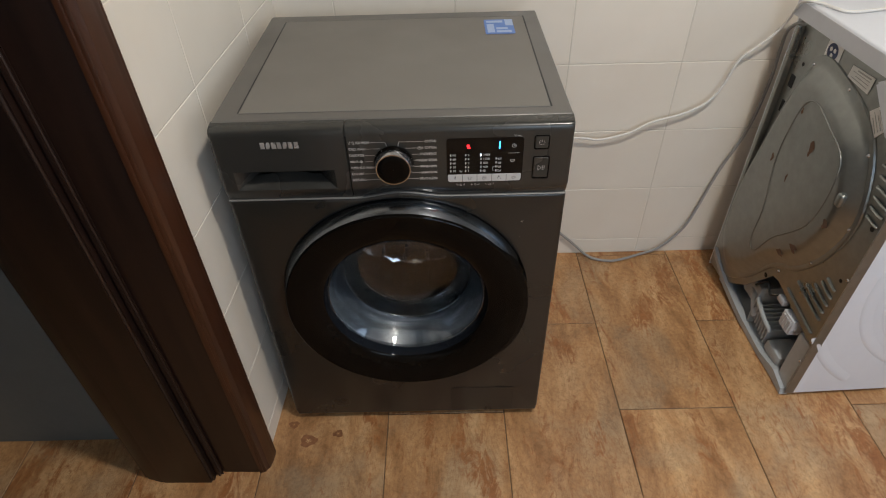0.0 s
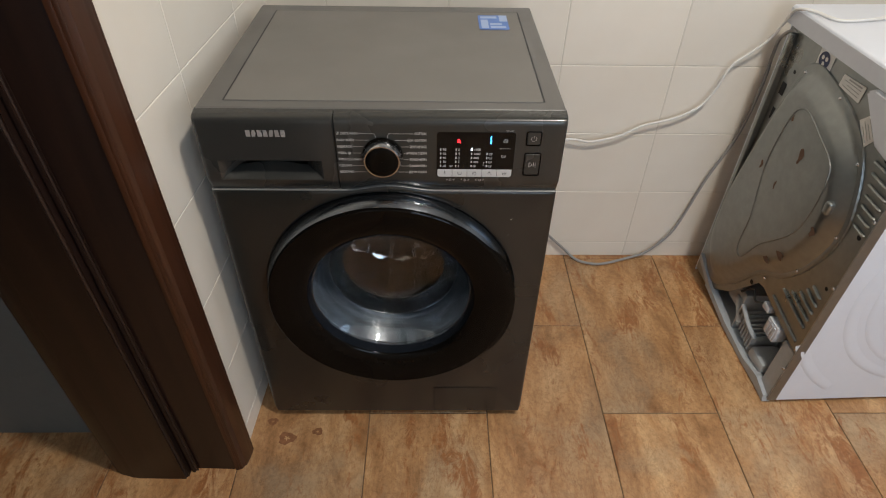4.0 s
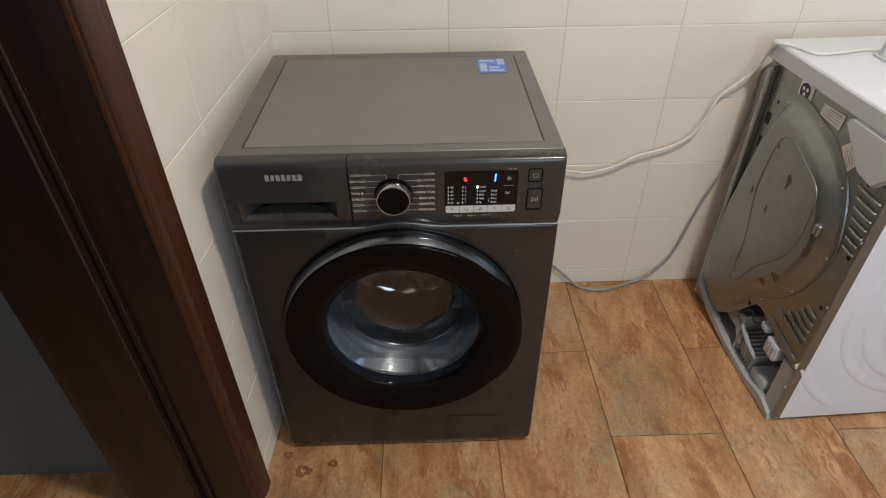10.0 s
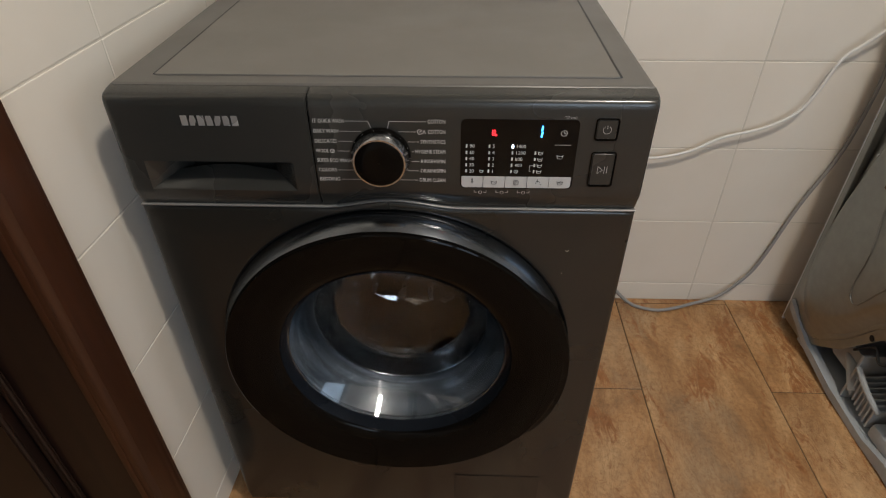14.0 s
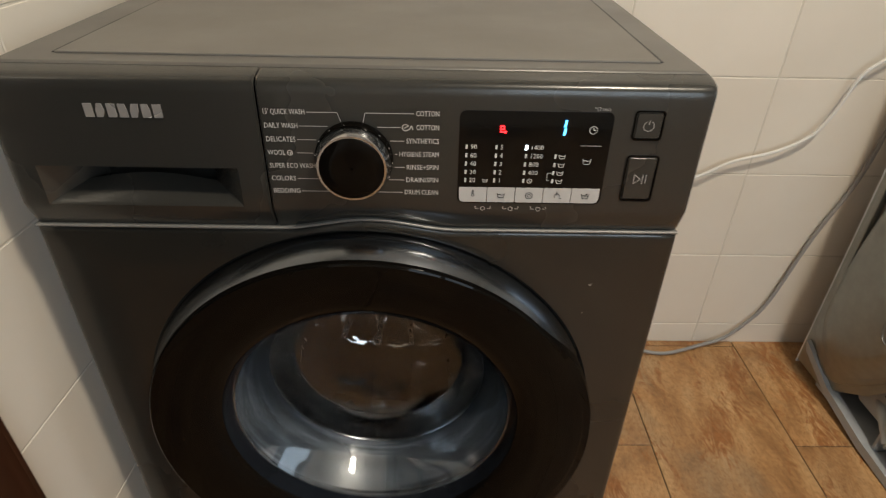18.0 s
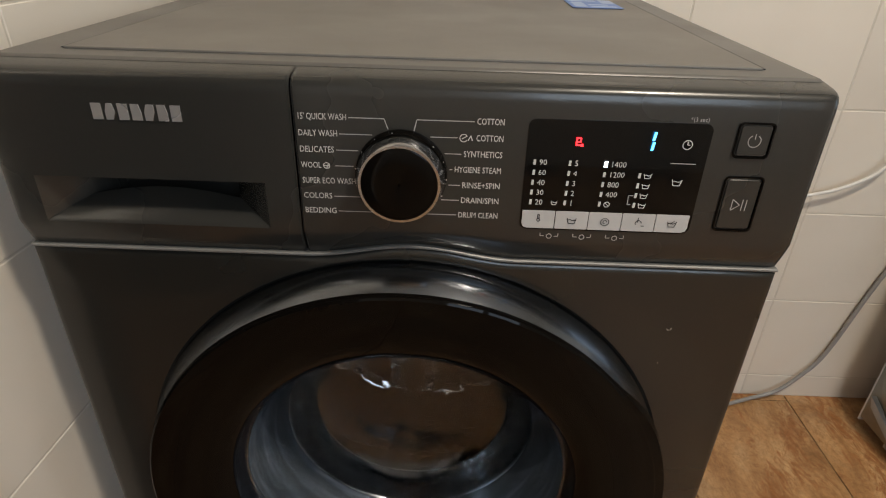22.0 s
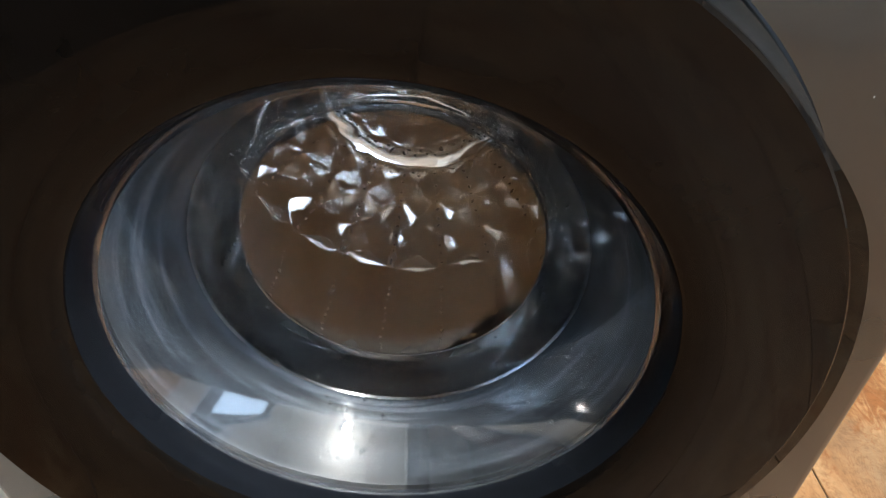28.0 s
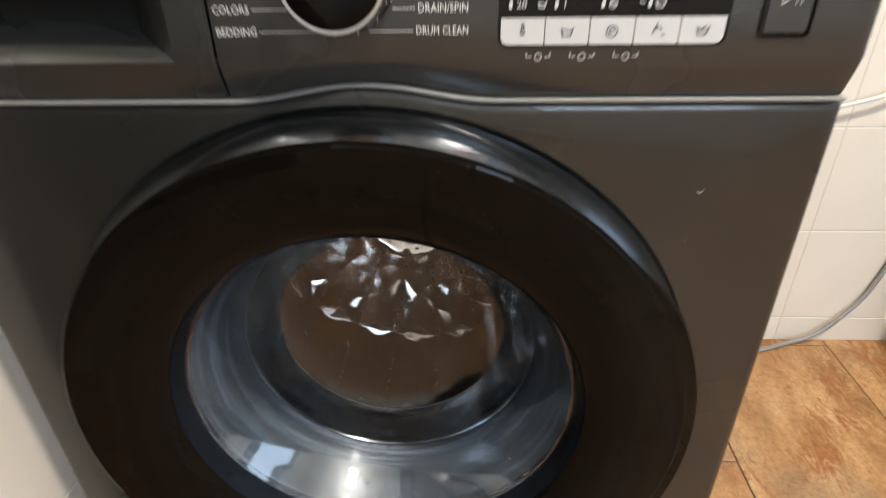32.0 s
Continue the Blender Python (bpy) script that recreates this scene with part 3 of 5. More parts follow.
def panel_piece(x0, x1, hole=None):
    """A run of the control panel; hole is (xa, xb, za, zb), left open."""
    bm = bmesh.new()
    xs = sorted({x0, x0 + 0.0006, x0 + 0.0015, x0 + 0.003, x0 + 0.006, x1 - 0.006, x1 - 0.003, x1 - 0.0015, x1 - 0.0006, x1, *[x0 + (x1 - x0) * k / 28 for k in range(1, 28)], *(hole[:2] if hole else ())})
    grid = []
    for x in xs:
        edge = min(x - x0, x1 - x)
        big = (x - x0 < 0.012 and x0 < 0.01) or (x1 - x < 0.012 and x1 > 0.59)
        back = 0.0
        if big and edge < 0.006:
            back = 0.006 - math.sqrt(max(0.0, 0.006**2 - (0.006 - edge) ** 2))
        elif edge < 0.001:
            back = 0.0015
        col = []
        for k, (y, z) in enumerate(PROFILE):
            lift = arch(x) * max(0.0, 1 - (z - SEAM) / 0.03)
            col.append(bm.verts.new((x, y + back, z + lift)))
        grid.append(col)
    for i in range(len(xs) - 1):
        for j in range(len(PROFILE) - 1):
            if hole and hole[0] - 1e-6 <= xs[i] and xs[i + 1] <= hole[1] + 1e-6 and hole[2] - 1e-6 <= PROFILE[j][1] and PROFILE[j + 1][1] <= hole[3] + 1e-6:
                continue
            bm.faces.new((grid[i][j], grid[i + 1][j], grid[i + 1][j + 1], grid[i][j + 1]))
    if hole:
        xa, xb, za, zb = hole
        n = 16
        lip = [(xa + (xb - xa) * k / n) for k in range(n + 1)]
        front = [bm.verts.new((x, panel_y(za), za)) for x in lip]
        fold = [bm.verts.new((xa + 0.003 + (xb - xa - 0.006) * k / n, panel_y(za) + 0.002, za + 0.0025)) for k in range(n + 1)]
        edge = [bm.verts.new((xa + 0.026 + (xb - xa - 0.056) * k / n, 0.020, za + 0.013 + 0.0075 * math.sin(math.pi * k / n))) for k in range(n + 1)]
        drop = [bm.verts.new((v.co.x, 0.0225, v.co.z - 0.006)) for v in edge]
        for p, q in ((front, fold), (fold, edge), (edge, drop)):
            for k in range(n):
                bm.faces.new((p[k], p[k + 1], q[k + 1], q[k]))
        for k, s in ((0, 1), (n, -1)):
            x = lip[k]
            top = bm.verts.new((x, panel_y(zb), zb))
            inner = bm.verts.new((edge[k].co.x, 0.020, zb))
            bm.faces.new((front[k], fold[k], edge[k], inner, top))
            deep = [bm.verts.new((edge[k].co.x + 0.010 * s, 0.050, z)) for z in (za + 0.006, zb)]
            bm.faces.new((edge[k], inner, deep[1], deep[0]))
    return bm


DIV = 0.2230
drawer = part("drawer_front", panel_piece(0.0, DIV, (0.026, 0.199, 0.7065, 0.744)), PANEL_GREY, washer, "detergent drawer front with a sunken grip", True)
part("grip_back", block((0.040, 0.050, 0.700), (0.190, 0.054, 0.747)), PANEL_GREY, drawer)
part("grip_ceiling", block((0.024, -0.003, 0.7444), (0.204, 0.050, 0.7474)), PANEL_GREY, drawer)
part("grip_floor", block((0.040, 0.024, 0.699), (0.190, 0.050, 0.703)), DARK, drawer)
control = part("control_panel", panel_piece(DIV + 0.0012, W), PANEL_GREY, washer, "glossy graphite control panel", True)
# pale grey strip that paints the highlight on the seam's edge
HIGHLIGHT_GREY = plain("pale_grey_edge_highlight", (0.20, 0.196, 0.185), 0.5, 0.2, 0.05)
bm = bmesh.new()
cols = []
for k in range(121):
    x = 0.0012 + (W - 0.0024) * k / 120
    cols.append([bm.verts.new((x, y, SEAM + arch(x) + dz)) for y, dz in ((0.0080, 0.0012), (0.0002, 0.0012), (-0.0008, 0.0004), (-0.0006, -0.0010), (0.0006, -0.0018), (0.0080, -0.0018))])
for a, b in zip(cols, cols[1:]):
    for k in range(5):
        bm.faces.new((a[k], a[k + 1], b[k + 1], b[k]))
part("seam_highlight", bm, HIGHLIGHT_GREY, washer, "thin pale strip painting the highlight along the seam", True)
# the same pale grey paints the highlight down both front edges
for x in (-0.0004, W - 0.0012):
    part("side_highlight", block((x, 0.0066, 0.030), (x + 0.0016, 0.0092, SEAM - 0.003), 0.0004, 1), HIGHLIGHT_GREY, washer, "thin pale strip painting the highlight on the front's edge")
part("panel_backing", block((0.008, 0.024, SEAM - 0.004), (W - 0.008, 0.060, SEAM + 0.014)), DARK, washer)

# badge: seven plain silver shapes
for k in range(7):
    x = 0.0830 + 0.0093 * k
    part("badge_shape", prism([(x, 0.7885), (x + 0.0070 - 0.0022 * (k % 3 == 1), 0.7885), (x + 0.0070, 0.7940), (x + 0.0070 - 0.0014 * (k % 2), 0.8000), (x + 0.0018 * (k % 3 == 1), 0.8000), (x, 0.7945)], "y", -0.0060, -0.0046), SILVER, drawer, "silver block of the badge")

# knob
KX, KZ = 0.3005, 0.755
knob = part("knob", lathe([(-0.0062, 0.0335, KX, KZ), (-0.0120, 0.0330, KX, KZ), (-0.0150, 0.0318, KX, KZ)], 64), GLOSS_BLACK, washer, "black programme knob with a chrome ring", True)
part("chrome_ring", lathe([(-0.0150, 0.0318, KX, KZ - 0.0006), (-0.0245, 0.0300, KX, KZ - 0.0006), (-0.0262, 0.0290, KX, KZ - 0.0006), (-0.0262, 0.0272, KX, KZ - 0.0006)], 64), CHROME, knob, "bright chrome ring", True)
bm = lathe([(-0.0262, 0.0272, KX, KZ - 0.0006), (-0.0268, 0.0262, KX, KZ - 0.0006), (-0.0262, 0.0150, KX, KZ - 0.0006), (-0.0258, 0.0010, KX, KZ - 0.0006)], 64)
part("cap", bm, GLOSS_BLACK, knob, "", True)
for k in range(14):
    a = radians(100 + 23.5 * k)
    bm = disc(-0.01235, 0.0007, KX + 0.0326 * math.cos(a), KZ + 0.0326 * math.sin(a), 8)
    part("dot", bm, WHITE_INK, knob)

# programme names with their lines
LEFT = ["15' QUICK WASH", "DAILY WASH", "DELICATES", "WOOL", "SUPER ECO WASH", "COLORS", "BEDDING"]
RIGHT = ["COTTON", "COTTON", "SYNTHETICS", "HYGIENE STEAM", "RINSE+SPIN", "DRAIN/SPIN", "DRUM CLEAN"]
TEXT_END = {"15' QUICK WASH": 0.2620, "DAILY WASH": 0.2550, "DELICATES": 0.2520, "WOOL": 0.2420, "SUPER ECO WASH": 0.2665, "COLORS": 0.2485, "BEDDING": 0.2510}
TEXT_START = [0.3537, 0.3537, 0.3452, 0.3392, 0.3452, 0.3447, 0.3432]


def stroke(x0, z0, x1, z1, width, material, parent, name="print_line"):
    y0, y1 = panel_y(z0) - 0.00035, panel_y(z1) - 0.00035
    d = Vector((x1 - x0, z1 - z0)).normalized() * width / 2
    bm = bmesh.new()
    bm.faces.new([bm.verts.new(c) for c in ((x0 - d.y, y0, z0 + d.x), (x0 + d.y, y0, z0 - d.x), (x1 + d.y, y1, z1 - d.x), (x1 - d.y, y1, z1 + d.x))])
    return part(name, bm, material, parent)


for k in range(7):
    z = 0.7955 - 0.0120 * k
    y = panel_y(z) - 0.0004
    word = LEFT[k]
    start = 0.2272
    ob = lettering(word, 0.0064, start, y, z, WHITE_INK, control, "LEFT", "programme_name", 0.80, 4)
    wide = max(v.co.x for v in ob.data.vertices) - start
    ob.data.transform(Matrix.Translation((start, 0, 0)) @ Matrix.Diagonal(((TEXT_END[word] - start) / wide, 1, 1, 1)) @ Matrix.Translation((-start, 0, 0)))
    word = RIGHT[k]
    ob = lettering(word, 0.0064, 0.3730, y, z, WHITE_INK, control, "RIGHT", "programme_name", 0.80, 4)
    wide = 0.3730 - min(v.co.x for v in ob.data.vertices)
    ob.data.transform(Matrix.Translation((0.3730, 0, 0)) @ Matrix.Diagonal(((0.3730 - TEXT_START[k]) / wide, 1, 1, 1)) @ Matrix.Translation((-0.3730, 0, 0)))
    gap = math.sqrt(max(0.0, 0.0352**2 - (z - KZ) ** 2)) if abs(z - KZ) < 0.0352 else 0.0
    if k == 0:
        stroke(TEXT_END[LEFT[0]] + 0.0015, z, 0.2885, z, 0.00065, GREY_INK, control)
        stroke(0.2885, z, 0.2912, z - 0.0075, 0.00065, GREY_INK, control)
        stroke(TEXT_START[0] - 0.0018, z, 0.3115, z, 0.00065, GREY_INK, control)
        stroke(0.3115, z, 0.3095, z - 0.0080, 0.00065, GREY_INK, control)
    else:
        a, b = TEXT_END[LEFT[k]] + 0.0015 + (0.0085 if k == 3 else 0), KX - gap
        if b - a > 0.002:
            stroke(a, z, b, z, 0.00065, GREY_INK, control)
        a, b = KX + gap, TEXT_START[k] - 0.0018 - (0.0115 if k == 1 else 0)
        if b - a > 0.001:
            stroke(a, z, b, z, 0.00065, GREY_INK, control)


def icon(lines, x, z, s, material, parent, y=None):
    """A small pictogram of strokes in a unit square about x, z."""
    bm = bmesh.new()
    for ax, az, bx, bz in lines:
        p, q = Vector((x + ax * s, z + az * s)), Vector((x + bx * s, z + bz * s))
        d = (q - p).normalized() * 0.00032
        yy = panel_y(z) - 0.00045 if y is None else y
        bm.faces.new([bm.verts.new((c.x, yy, c.y)) for c in (p + Vector((-d.y, d.x)), p + Vector((d.y, -d.x)), q + Vector((d.y, -d.x)), q + Vector((-d.y, d.x)))])
    return part("pictogram", bm, material, parent)


def circle_lines(r=0.5, n=12, a0=0, a1=360):
    return [(r * math.cos(radians(a0 + (a1 - a0) * k / n)), r * math.sin(radians(a0 + (a1 - a0) * k / n)), r * math.cos(radians(a0 + (a1 - a0) * (k + 1) / n)), r * math.sin(radians(a0 + (a1 - a0) * (k + 1) / n))) for k in range(n)]


TUB = [(-0.6, 0.4, -0.4, -0.4), (-0.4, -0.4, 0.4, -0.4), (0.4, -0.4, 0.6, 0.4), (-0.5, 0.1, -0.2, 0.2), (-0.2, 0.2, 0.1, 0.05), (0.1, 0.05, 0.5, 0.15)]
LEAF = circle_lines(0.45, 10, 30, 330) + [(-0.2, -0.1, 0.4, 0.25), (0.5, -0.3, 0.8, 0.3), (0.8, 0.3, 1.0, -0.3)]
icon(LEAF, 0.3447, 0.7955 - 0.0120, 0.0062, WHITE_INK, control)
icon(circle_lines(0.5, 10) + [(-0.4, 0, 0.4, 0), (0, -0.4, 0.3, 0.3)], 0.2460, 0.7955 - 0.0360, 0.0046, WHITE_INK, control)

# display
SX0, SX1, SZ0, SZ1 = 0.3905, 0.5170, 0.7150, 0.7985


def on_panel(outline, lift, material, parent, name, label=""):
    bm = bmesh.new()
    bm.faces.new([bm.verts.new((x, panel_y(z) - lift, z)) for x, z in outline])
    return part(name, bm, material, parent, label)


bm = bmesh.new()
outer = rounded(SX0 - 0.0008, SZ0 - 0.0008, SX1 + 0.0008, SZ1 + 0.0008, 0.0055)
lo = [bm.verts.new((x, panel_y(min(max(z, 0.72), 0.80)) + 0.0005, z)) for x, z in outer]
hi = [bm.verts.new((x, panel_y(min(max(z, 0.72), 0.80)) - 0.0006, z)) for x, z in outer]
mid = [bm.verts.new((SX0 + (SX1 - SX0) / 2, panel_y(0.76) - 0.0006, 0.76))]
for k in range(len(outer)):
    j = (k + 1) % len(outer)
    bm.faces.new((lo[k], lo[j], hi[j], hi[k]))
    bm.faces.new((hi[k], hi[j], mid[0]))
display = part("display", bm, SCREEN, control, "black glass display with lit symbols")
YD = -0.0074
for k in range(5):
    xa, xb = SX0 + 0.0006 + k * 0.02506, SX0 + 0.0006 + (k + 1) * 0.02506 - 0.0006
    out = rounded(xa, SZ0 + 0.0004, xb, SZ0 + 0.0148, 0.0006, 2)
    if k == 0:
        out = [(xa, SZ0 + 0.0148), (xa, SZ0 + 0.004), (xa + 0.0012, SZ0 + 0.0014), (xa + 0.004, SZ0 + 0.0004), (xb, SZ0 + 0.0004), (xb, SZ0 + 0.0148)]
    if k == 4:
        out = [(xa, SZ0 + 0.0148), (xa, SZ0 + 0.0004), (xb - 0.004, SZ0 + 0.0004), (xb - 0.0012, SZ0 + 0.0014), (xb, SZ0 + 0.004), (xb, SZ0 + 0.0148)]
    part("touch_key", prism(out, "y", YD, -0.0060), KEY_WHITE, washer, "pale grey touch key")
    pic = (circle_lines(0.22, 8) + [(-0.1, 0.2, -0.1, 0.8), (0.1, 0.2, 0.1, 0.8), (-0.1, 0.8, 0.1, 0.8)], TUB, circle_lines(0.55, 12) + circle_lines(0.25, 10, 0, 270), circle_lines(0.4, 8, 0, 220) + [(-0.1, 0.1, -0.1, 0.8), (0.4, -0.4, 0.8, -0.4)], TUB + [(-0.2, 0.0, 0.3, 0.5)])[k]
    icon(pic, (xa + xb) / 2, SZ0 + 0.0074, 0.0056, DARK, display, YD - 0.0003)
for x, words in ((0.3960, ("90", "60", "40", "30", "20")), (0.4213, ("5", "4", "3", "2", "1")), (0.4470, ("1400", "1200", "800", "400", ""))):
    for k, word in enumerate(words):
        z = 0.7680 - 0.0078 * k
        lit = x == 0.4470 and k == 0
        part("lamp_mark", prism([(x - 0.0008, z - 0.0019), (x + 0.0010, z - 0.0019), (x + 0.0012, z + 0.0019), (x - 0.0006, z + 0.0019)] if not lit else [(x - 0.0011, z - 0.0022), (x + 0.0013, z - 0.0022), (x + 0.0015, z + 0.0022), (x - 0.0009, z + 0.0022)], "y", YD, YD + 0.0004), WHITE_LED if lit else WHITE_INK, display, "lit white lamp" if lit else "")
        if word:
            lettering(word, 0.0060, x + 0.0034, YD - 0.0002, z, WHITE_INK, display, "LEFT", "figure", 0.95, 2)
icon(circle_lines(0.45, 10) + [(-0.35, 0.35, 0.35, -0.35)], 0.4525, 0.7680 - 0.0312, 0.0046, WHITE_INK, display, YD - 0.0002)
icon(TUB, 0.4135, 0.7680 - 0.0312, 0.0036, WHITE_INK, display, YD - 0.0002)
for k in range(4):
    z = 0.7602 - 0.0078 * k
    part("lamp_mark", prism([(0.4716, z - 0.0019), (0.4734, z - 0.0019), (0.4736, z + 0.0019), (0.4718, z + 0.0019)], "y", YD, YD + 0.0004), WHITE_INK, display)
    icon(TUB, 0.4782, z, 0.0046, WHITE_INK, display, YD - 0.0002)
icon([(-0.5, 1, 0.5, 1), (-0.5, 1, -0.5, -1), (-0.5, -1, 0.2, -1)], 0.4692, 0.7410, 0.0036, GREY_INK, display, YD - 0.0002)
icon(circle_lines(0.5, 14) + [(0, 0, 0, 0.35), (0, 0, 0.3, 0)], 0.5015, 0.7845, 0.0066, WHITE_INK, display, YD - 0.0002)
icon([(-1, 0, 1, 0)], 0.5015, 0.7705, 0.0090, GREY_INK, display, YD - 0.0002)
icon(TUB, 0.5000, 0.7560, 0.0060, WHITE_INK, display, YD - 0.0002)
bm = bmesh.new()
for xa, za, xb, zb in ((0, 0, 0.0045, 0.0012), (0, 0.0062, 0.0045, 0.0074), (0, 0, 0.0011, 0.0074), (0.0034, 0.0030, 0.0045, 0.0074), (0.0012, 0.0030, 0.0034, 0.0040), (0.0042, -0.0006, 0.0066, 0.0018)):
    block((0.4236 + 0.82 * xa, YD - 0.0003, 0.7812 + 0.82 * za), (0.4236 + 0.82 * xb, YD + 0.0002, 0.7812 + 0.82 * zb), bm=bm)
part("red_symbol", bm, RED_LED, display, "glowing red lock symbol")
for z0 in (0.7795, 0.7868):
    part("blue_digit_bar", prism([(0.4766, z0), (0.4782, z0), (0.4790, z0 + 0.0060), (0.4773, z0 + 0.0060)], "y", YD - 0.0003, YD + 0.0002), BLUE_LED, display, "glowing blue digit stroke")
lettering("*(3 sec)", 0.0042, 0.5005, panel_y(0.8035) - 0.0004, 0.8020, GREY_INK, control, "LEFT", "note", 1.0, 8)
for k in range(3):
    x = 0.4130 + 0.0250 * k
    icon([(-1.1, 0.4, -1.1, 0), (-1.1, 0, -0.6, 0), (0.6, 0, 1.1, 0), (1.1, 0, 1.1, 0.4)] + circle_lines(0.32, 8), x, 0.7085, 0.0062, GREY_INK, control)

# the two push buttons in their sunken rims
for name, x0, x1, z0, z1, pic in (("power_button", 0.5345, 0.5600, 0.7755, 0.8015, circle_lines(0.5, 14, 120, 420) + [(0, 0.15, 0, 0.6)]), ("start_button", 0.5345, 0.5630, 0.7180, 0.7620, [(-0.55, -0.5, -0.55, 0.5), (-0.55, 0.5, 0.1, 0), (0.1, 0, -0.55, -0.5), (0.3, -0.5, 0.3, 0.5), (0.62, -0.5, 0.62, 0.5)])):
    rim = bmesh.new()
    a, b, c = rounded(x0, z0, x1, z1, 0.0035), rounded(x0 + 0.0011, z0 + 0.0011, x1 - 0.0011, z1 - 0.0011, 0.0028), rounded(x0 + 0.0018, z0 + 0.0018, x1 - 0.0018, z1 - 0.0018, 0.0024)
    rings = [[rim.verts.new((x, panel_y(z) - up, z)) for x, z in ring] for ring, up in ((a, 0.0003), (a, 0.0012), (b, 0.0012), (c, -0.0002))]
    for r0, r1 in zip(rings, rings[1:]):
        for k in range(len(a)):
            rim.faces.new((r0[k], r0[(k + 1) % len(a)], r1[(k + 1) % len(a)], r1[k]))
    button = part(name, rim, GLOSS_BLACK, washer, "dark push button with a grey symbol", True)
    cap = rounded(x0 + 0.0022, z0 + 0.0022, x1 - 0.0022, z1 - 0.0022, 0.0022)
    bm = bmesh.new()
    lo = [bm.verts.new((x, panel_y(z) - 0.0003, z)) for x, z in cap]
    hi = [bm.verts.new((DXc, panel_y(z) - 0.0011, zc)) for (x, z), DXc, zc in ((p, p[0] * 0.96 + (x0 + x1) * 0.02, p[1] * 0.96 + (z0 + z1) * 0.02) for p in cap)]
    for k in range(len(cap)):
        bm.faces.new((lo[k], lo[(k + 1) % len(cap)], hi[(k + 1) % len(cap)], hi[k]))
    bm.faces.new(hi)
    part("key_cap", bm, PANEL_GREY, button, "", True)
    icon(pic, (x0 + x1) / 2, (z0 + z1) / 2, 0.0088, GREY_INK, button, panel_y((z0 + z1) / 2) - 0.0016)

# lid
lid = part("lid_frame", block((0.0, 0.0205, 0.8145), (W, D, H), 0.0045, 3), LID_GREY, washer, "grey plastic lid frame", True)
part("lid_groove", block((0.0392, 0.0470, H - 0.0005), (W - 0.0318, 0.4748, H + 0.0008)), DARK, lid, "dark groove round the lid plate")
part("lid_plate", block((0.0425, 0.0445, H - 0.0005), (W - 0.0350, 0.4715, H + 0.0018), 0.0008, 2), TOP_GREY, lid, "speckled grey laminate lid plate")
part("rear_hinge", block((W - 0.002, 0.270, 0.802), (W + 0.004, 0.282, 0.812), 0.002), DARK, washer)

# sticker on the lid
sticker = part("energy_sticker", prism(rounded(0.478, 0.366, 0.540, 0.449, 0.004), "z", H + 0.0025, H + 0.0029), STICKER_BLUE, washer, "small blue printed sticker")
for x0, y0, x1, y1 in ((0.483, 0.374, 0.498, 0.422), (0.502, 0.374, 0.534, 0.385), (0.502, 0.391, 0.526, 0.402), (0.483, 0.430, 0.518, 0.442), (0.523, 0.412, 0.5395, 0.4485)):
    part("sticker_print", block((x0, y0, H + 0.0028), (x1, y1, H + 0.0031)), STICKER_PALE, sticker)

# filter flap low on the front
fl = rounded(0.3880, 0.026, 0.5380, 0.118, 0.004)
bm = bmesh.new()
out1, in1 = fl, [(x * 0.982 + 0.4630 * 0.018, z * 0.982 + 0.072 * 0.018) for x, z in fl]
a = [bm.verts.new((x, -0.0004, z)) for x, z in out1]
b = [bm.verts.new((x, -0.0004, z)) for x, z in in1]
for k in range(len(a)):
    bm.faces.new((a[k], a[(k + 1) % len(a)], b[(k + 1) % len(a)], b[k]))
flap = part("filter_flap", bm, DARK, washer, "square filter flap outlined by a thin joint")
bm = bmesh.new()
bm.faces.new([bm.verts.new((x, -0.0009, z)) for x, z in in1])
part("flap_plate", bm, GREY, flap)

# scratches
for pts, r in (([(0.5235, -0.0003, 0.6205), (0.5248, -0.0003, 0.6192), (0.5263, -0.0003, 0.6194), (0.5276, -0.0003, 0.6212)], 0.00022), ([(0.523, -0.0003, 0.583), (0.5233, -0.0003, 0.5839)], 0.0002)):
    part("scratch", tube(pts, r, 5), WHITE_INK, washer, "fine pale scratch in the paint")

# ---- the round door ----
door = part("door", lathe([(0.012, 0.2400, DX, DZ), (0.002, 0.2446, DX, DZ), (-0.0015, 0.2448, DX, DZ), (-0.0070, 0.2444, DX, DZ - 0.0003), (-0.0130, 0.2434, DX, DZ - 0.0008), (-0.0190, 0.2418, DX, DZ - 0.0014), (-0.0250, 0.2394, DX, DZ - 0.0021), (-0.0300, 0.2368, DX, DZ - 0.0025)], 160, start=25, end=332), SIDE_GLOSS, washer, "closed round glass door with black rim", True)
bm = lathe([(0.012, 0.2290, DX, DZ), (-0.008, 0.2270, DX, DZ), (-0.022, 0.2310, DX, DZ), (-0.031, 0.2370, DX, DZ)], 40, start=-28, end=25)
part("grip_recess", bm, TRIM_BLACK, door, "undercut finger grip of the door", True)
for a in (25, -28):
    c, s_ = math.cos(radians(a)), math.sin(radians(a))
    bm = bmesh.new()
    bm.faces.new([bm.verts.new((DX + r * c, y, DZ + r * s_)) for y, r in ((0.012, 0.2290), (-0.008, 0.2270), (-0.022, 0.2310), (-0.030, 0.2368), (-0.018, 0.2418), (-0.001, 0.2444), (0.012, 0.2400))])
    part("grip_end", bm, TRIM_BLACK, door)
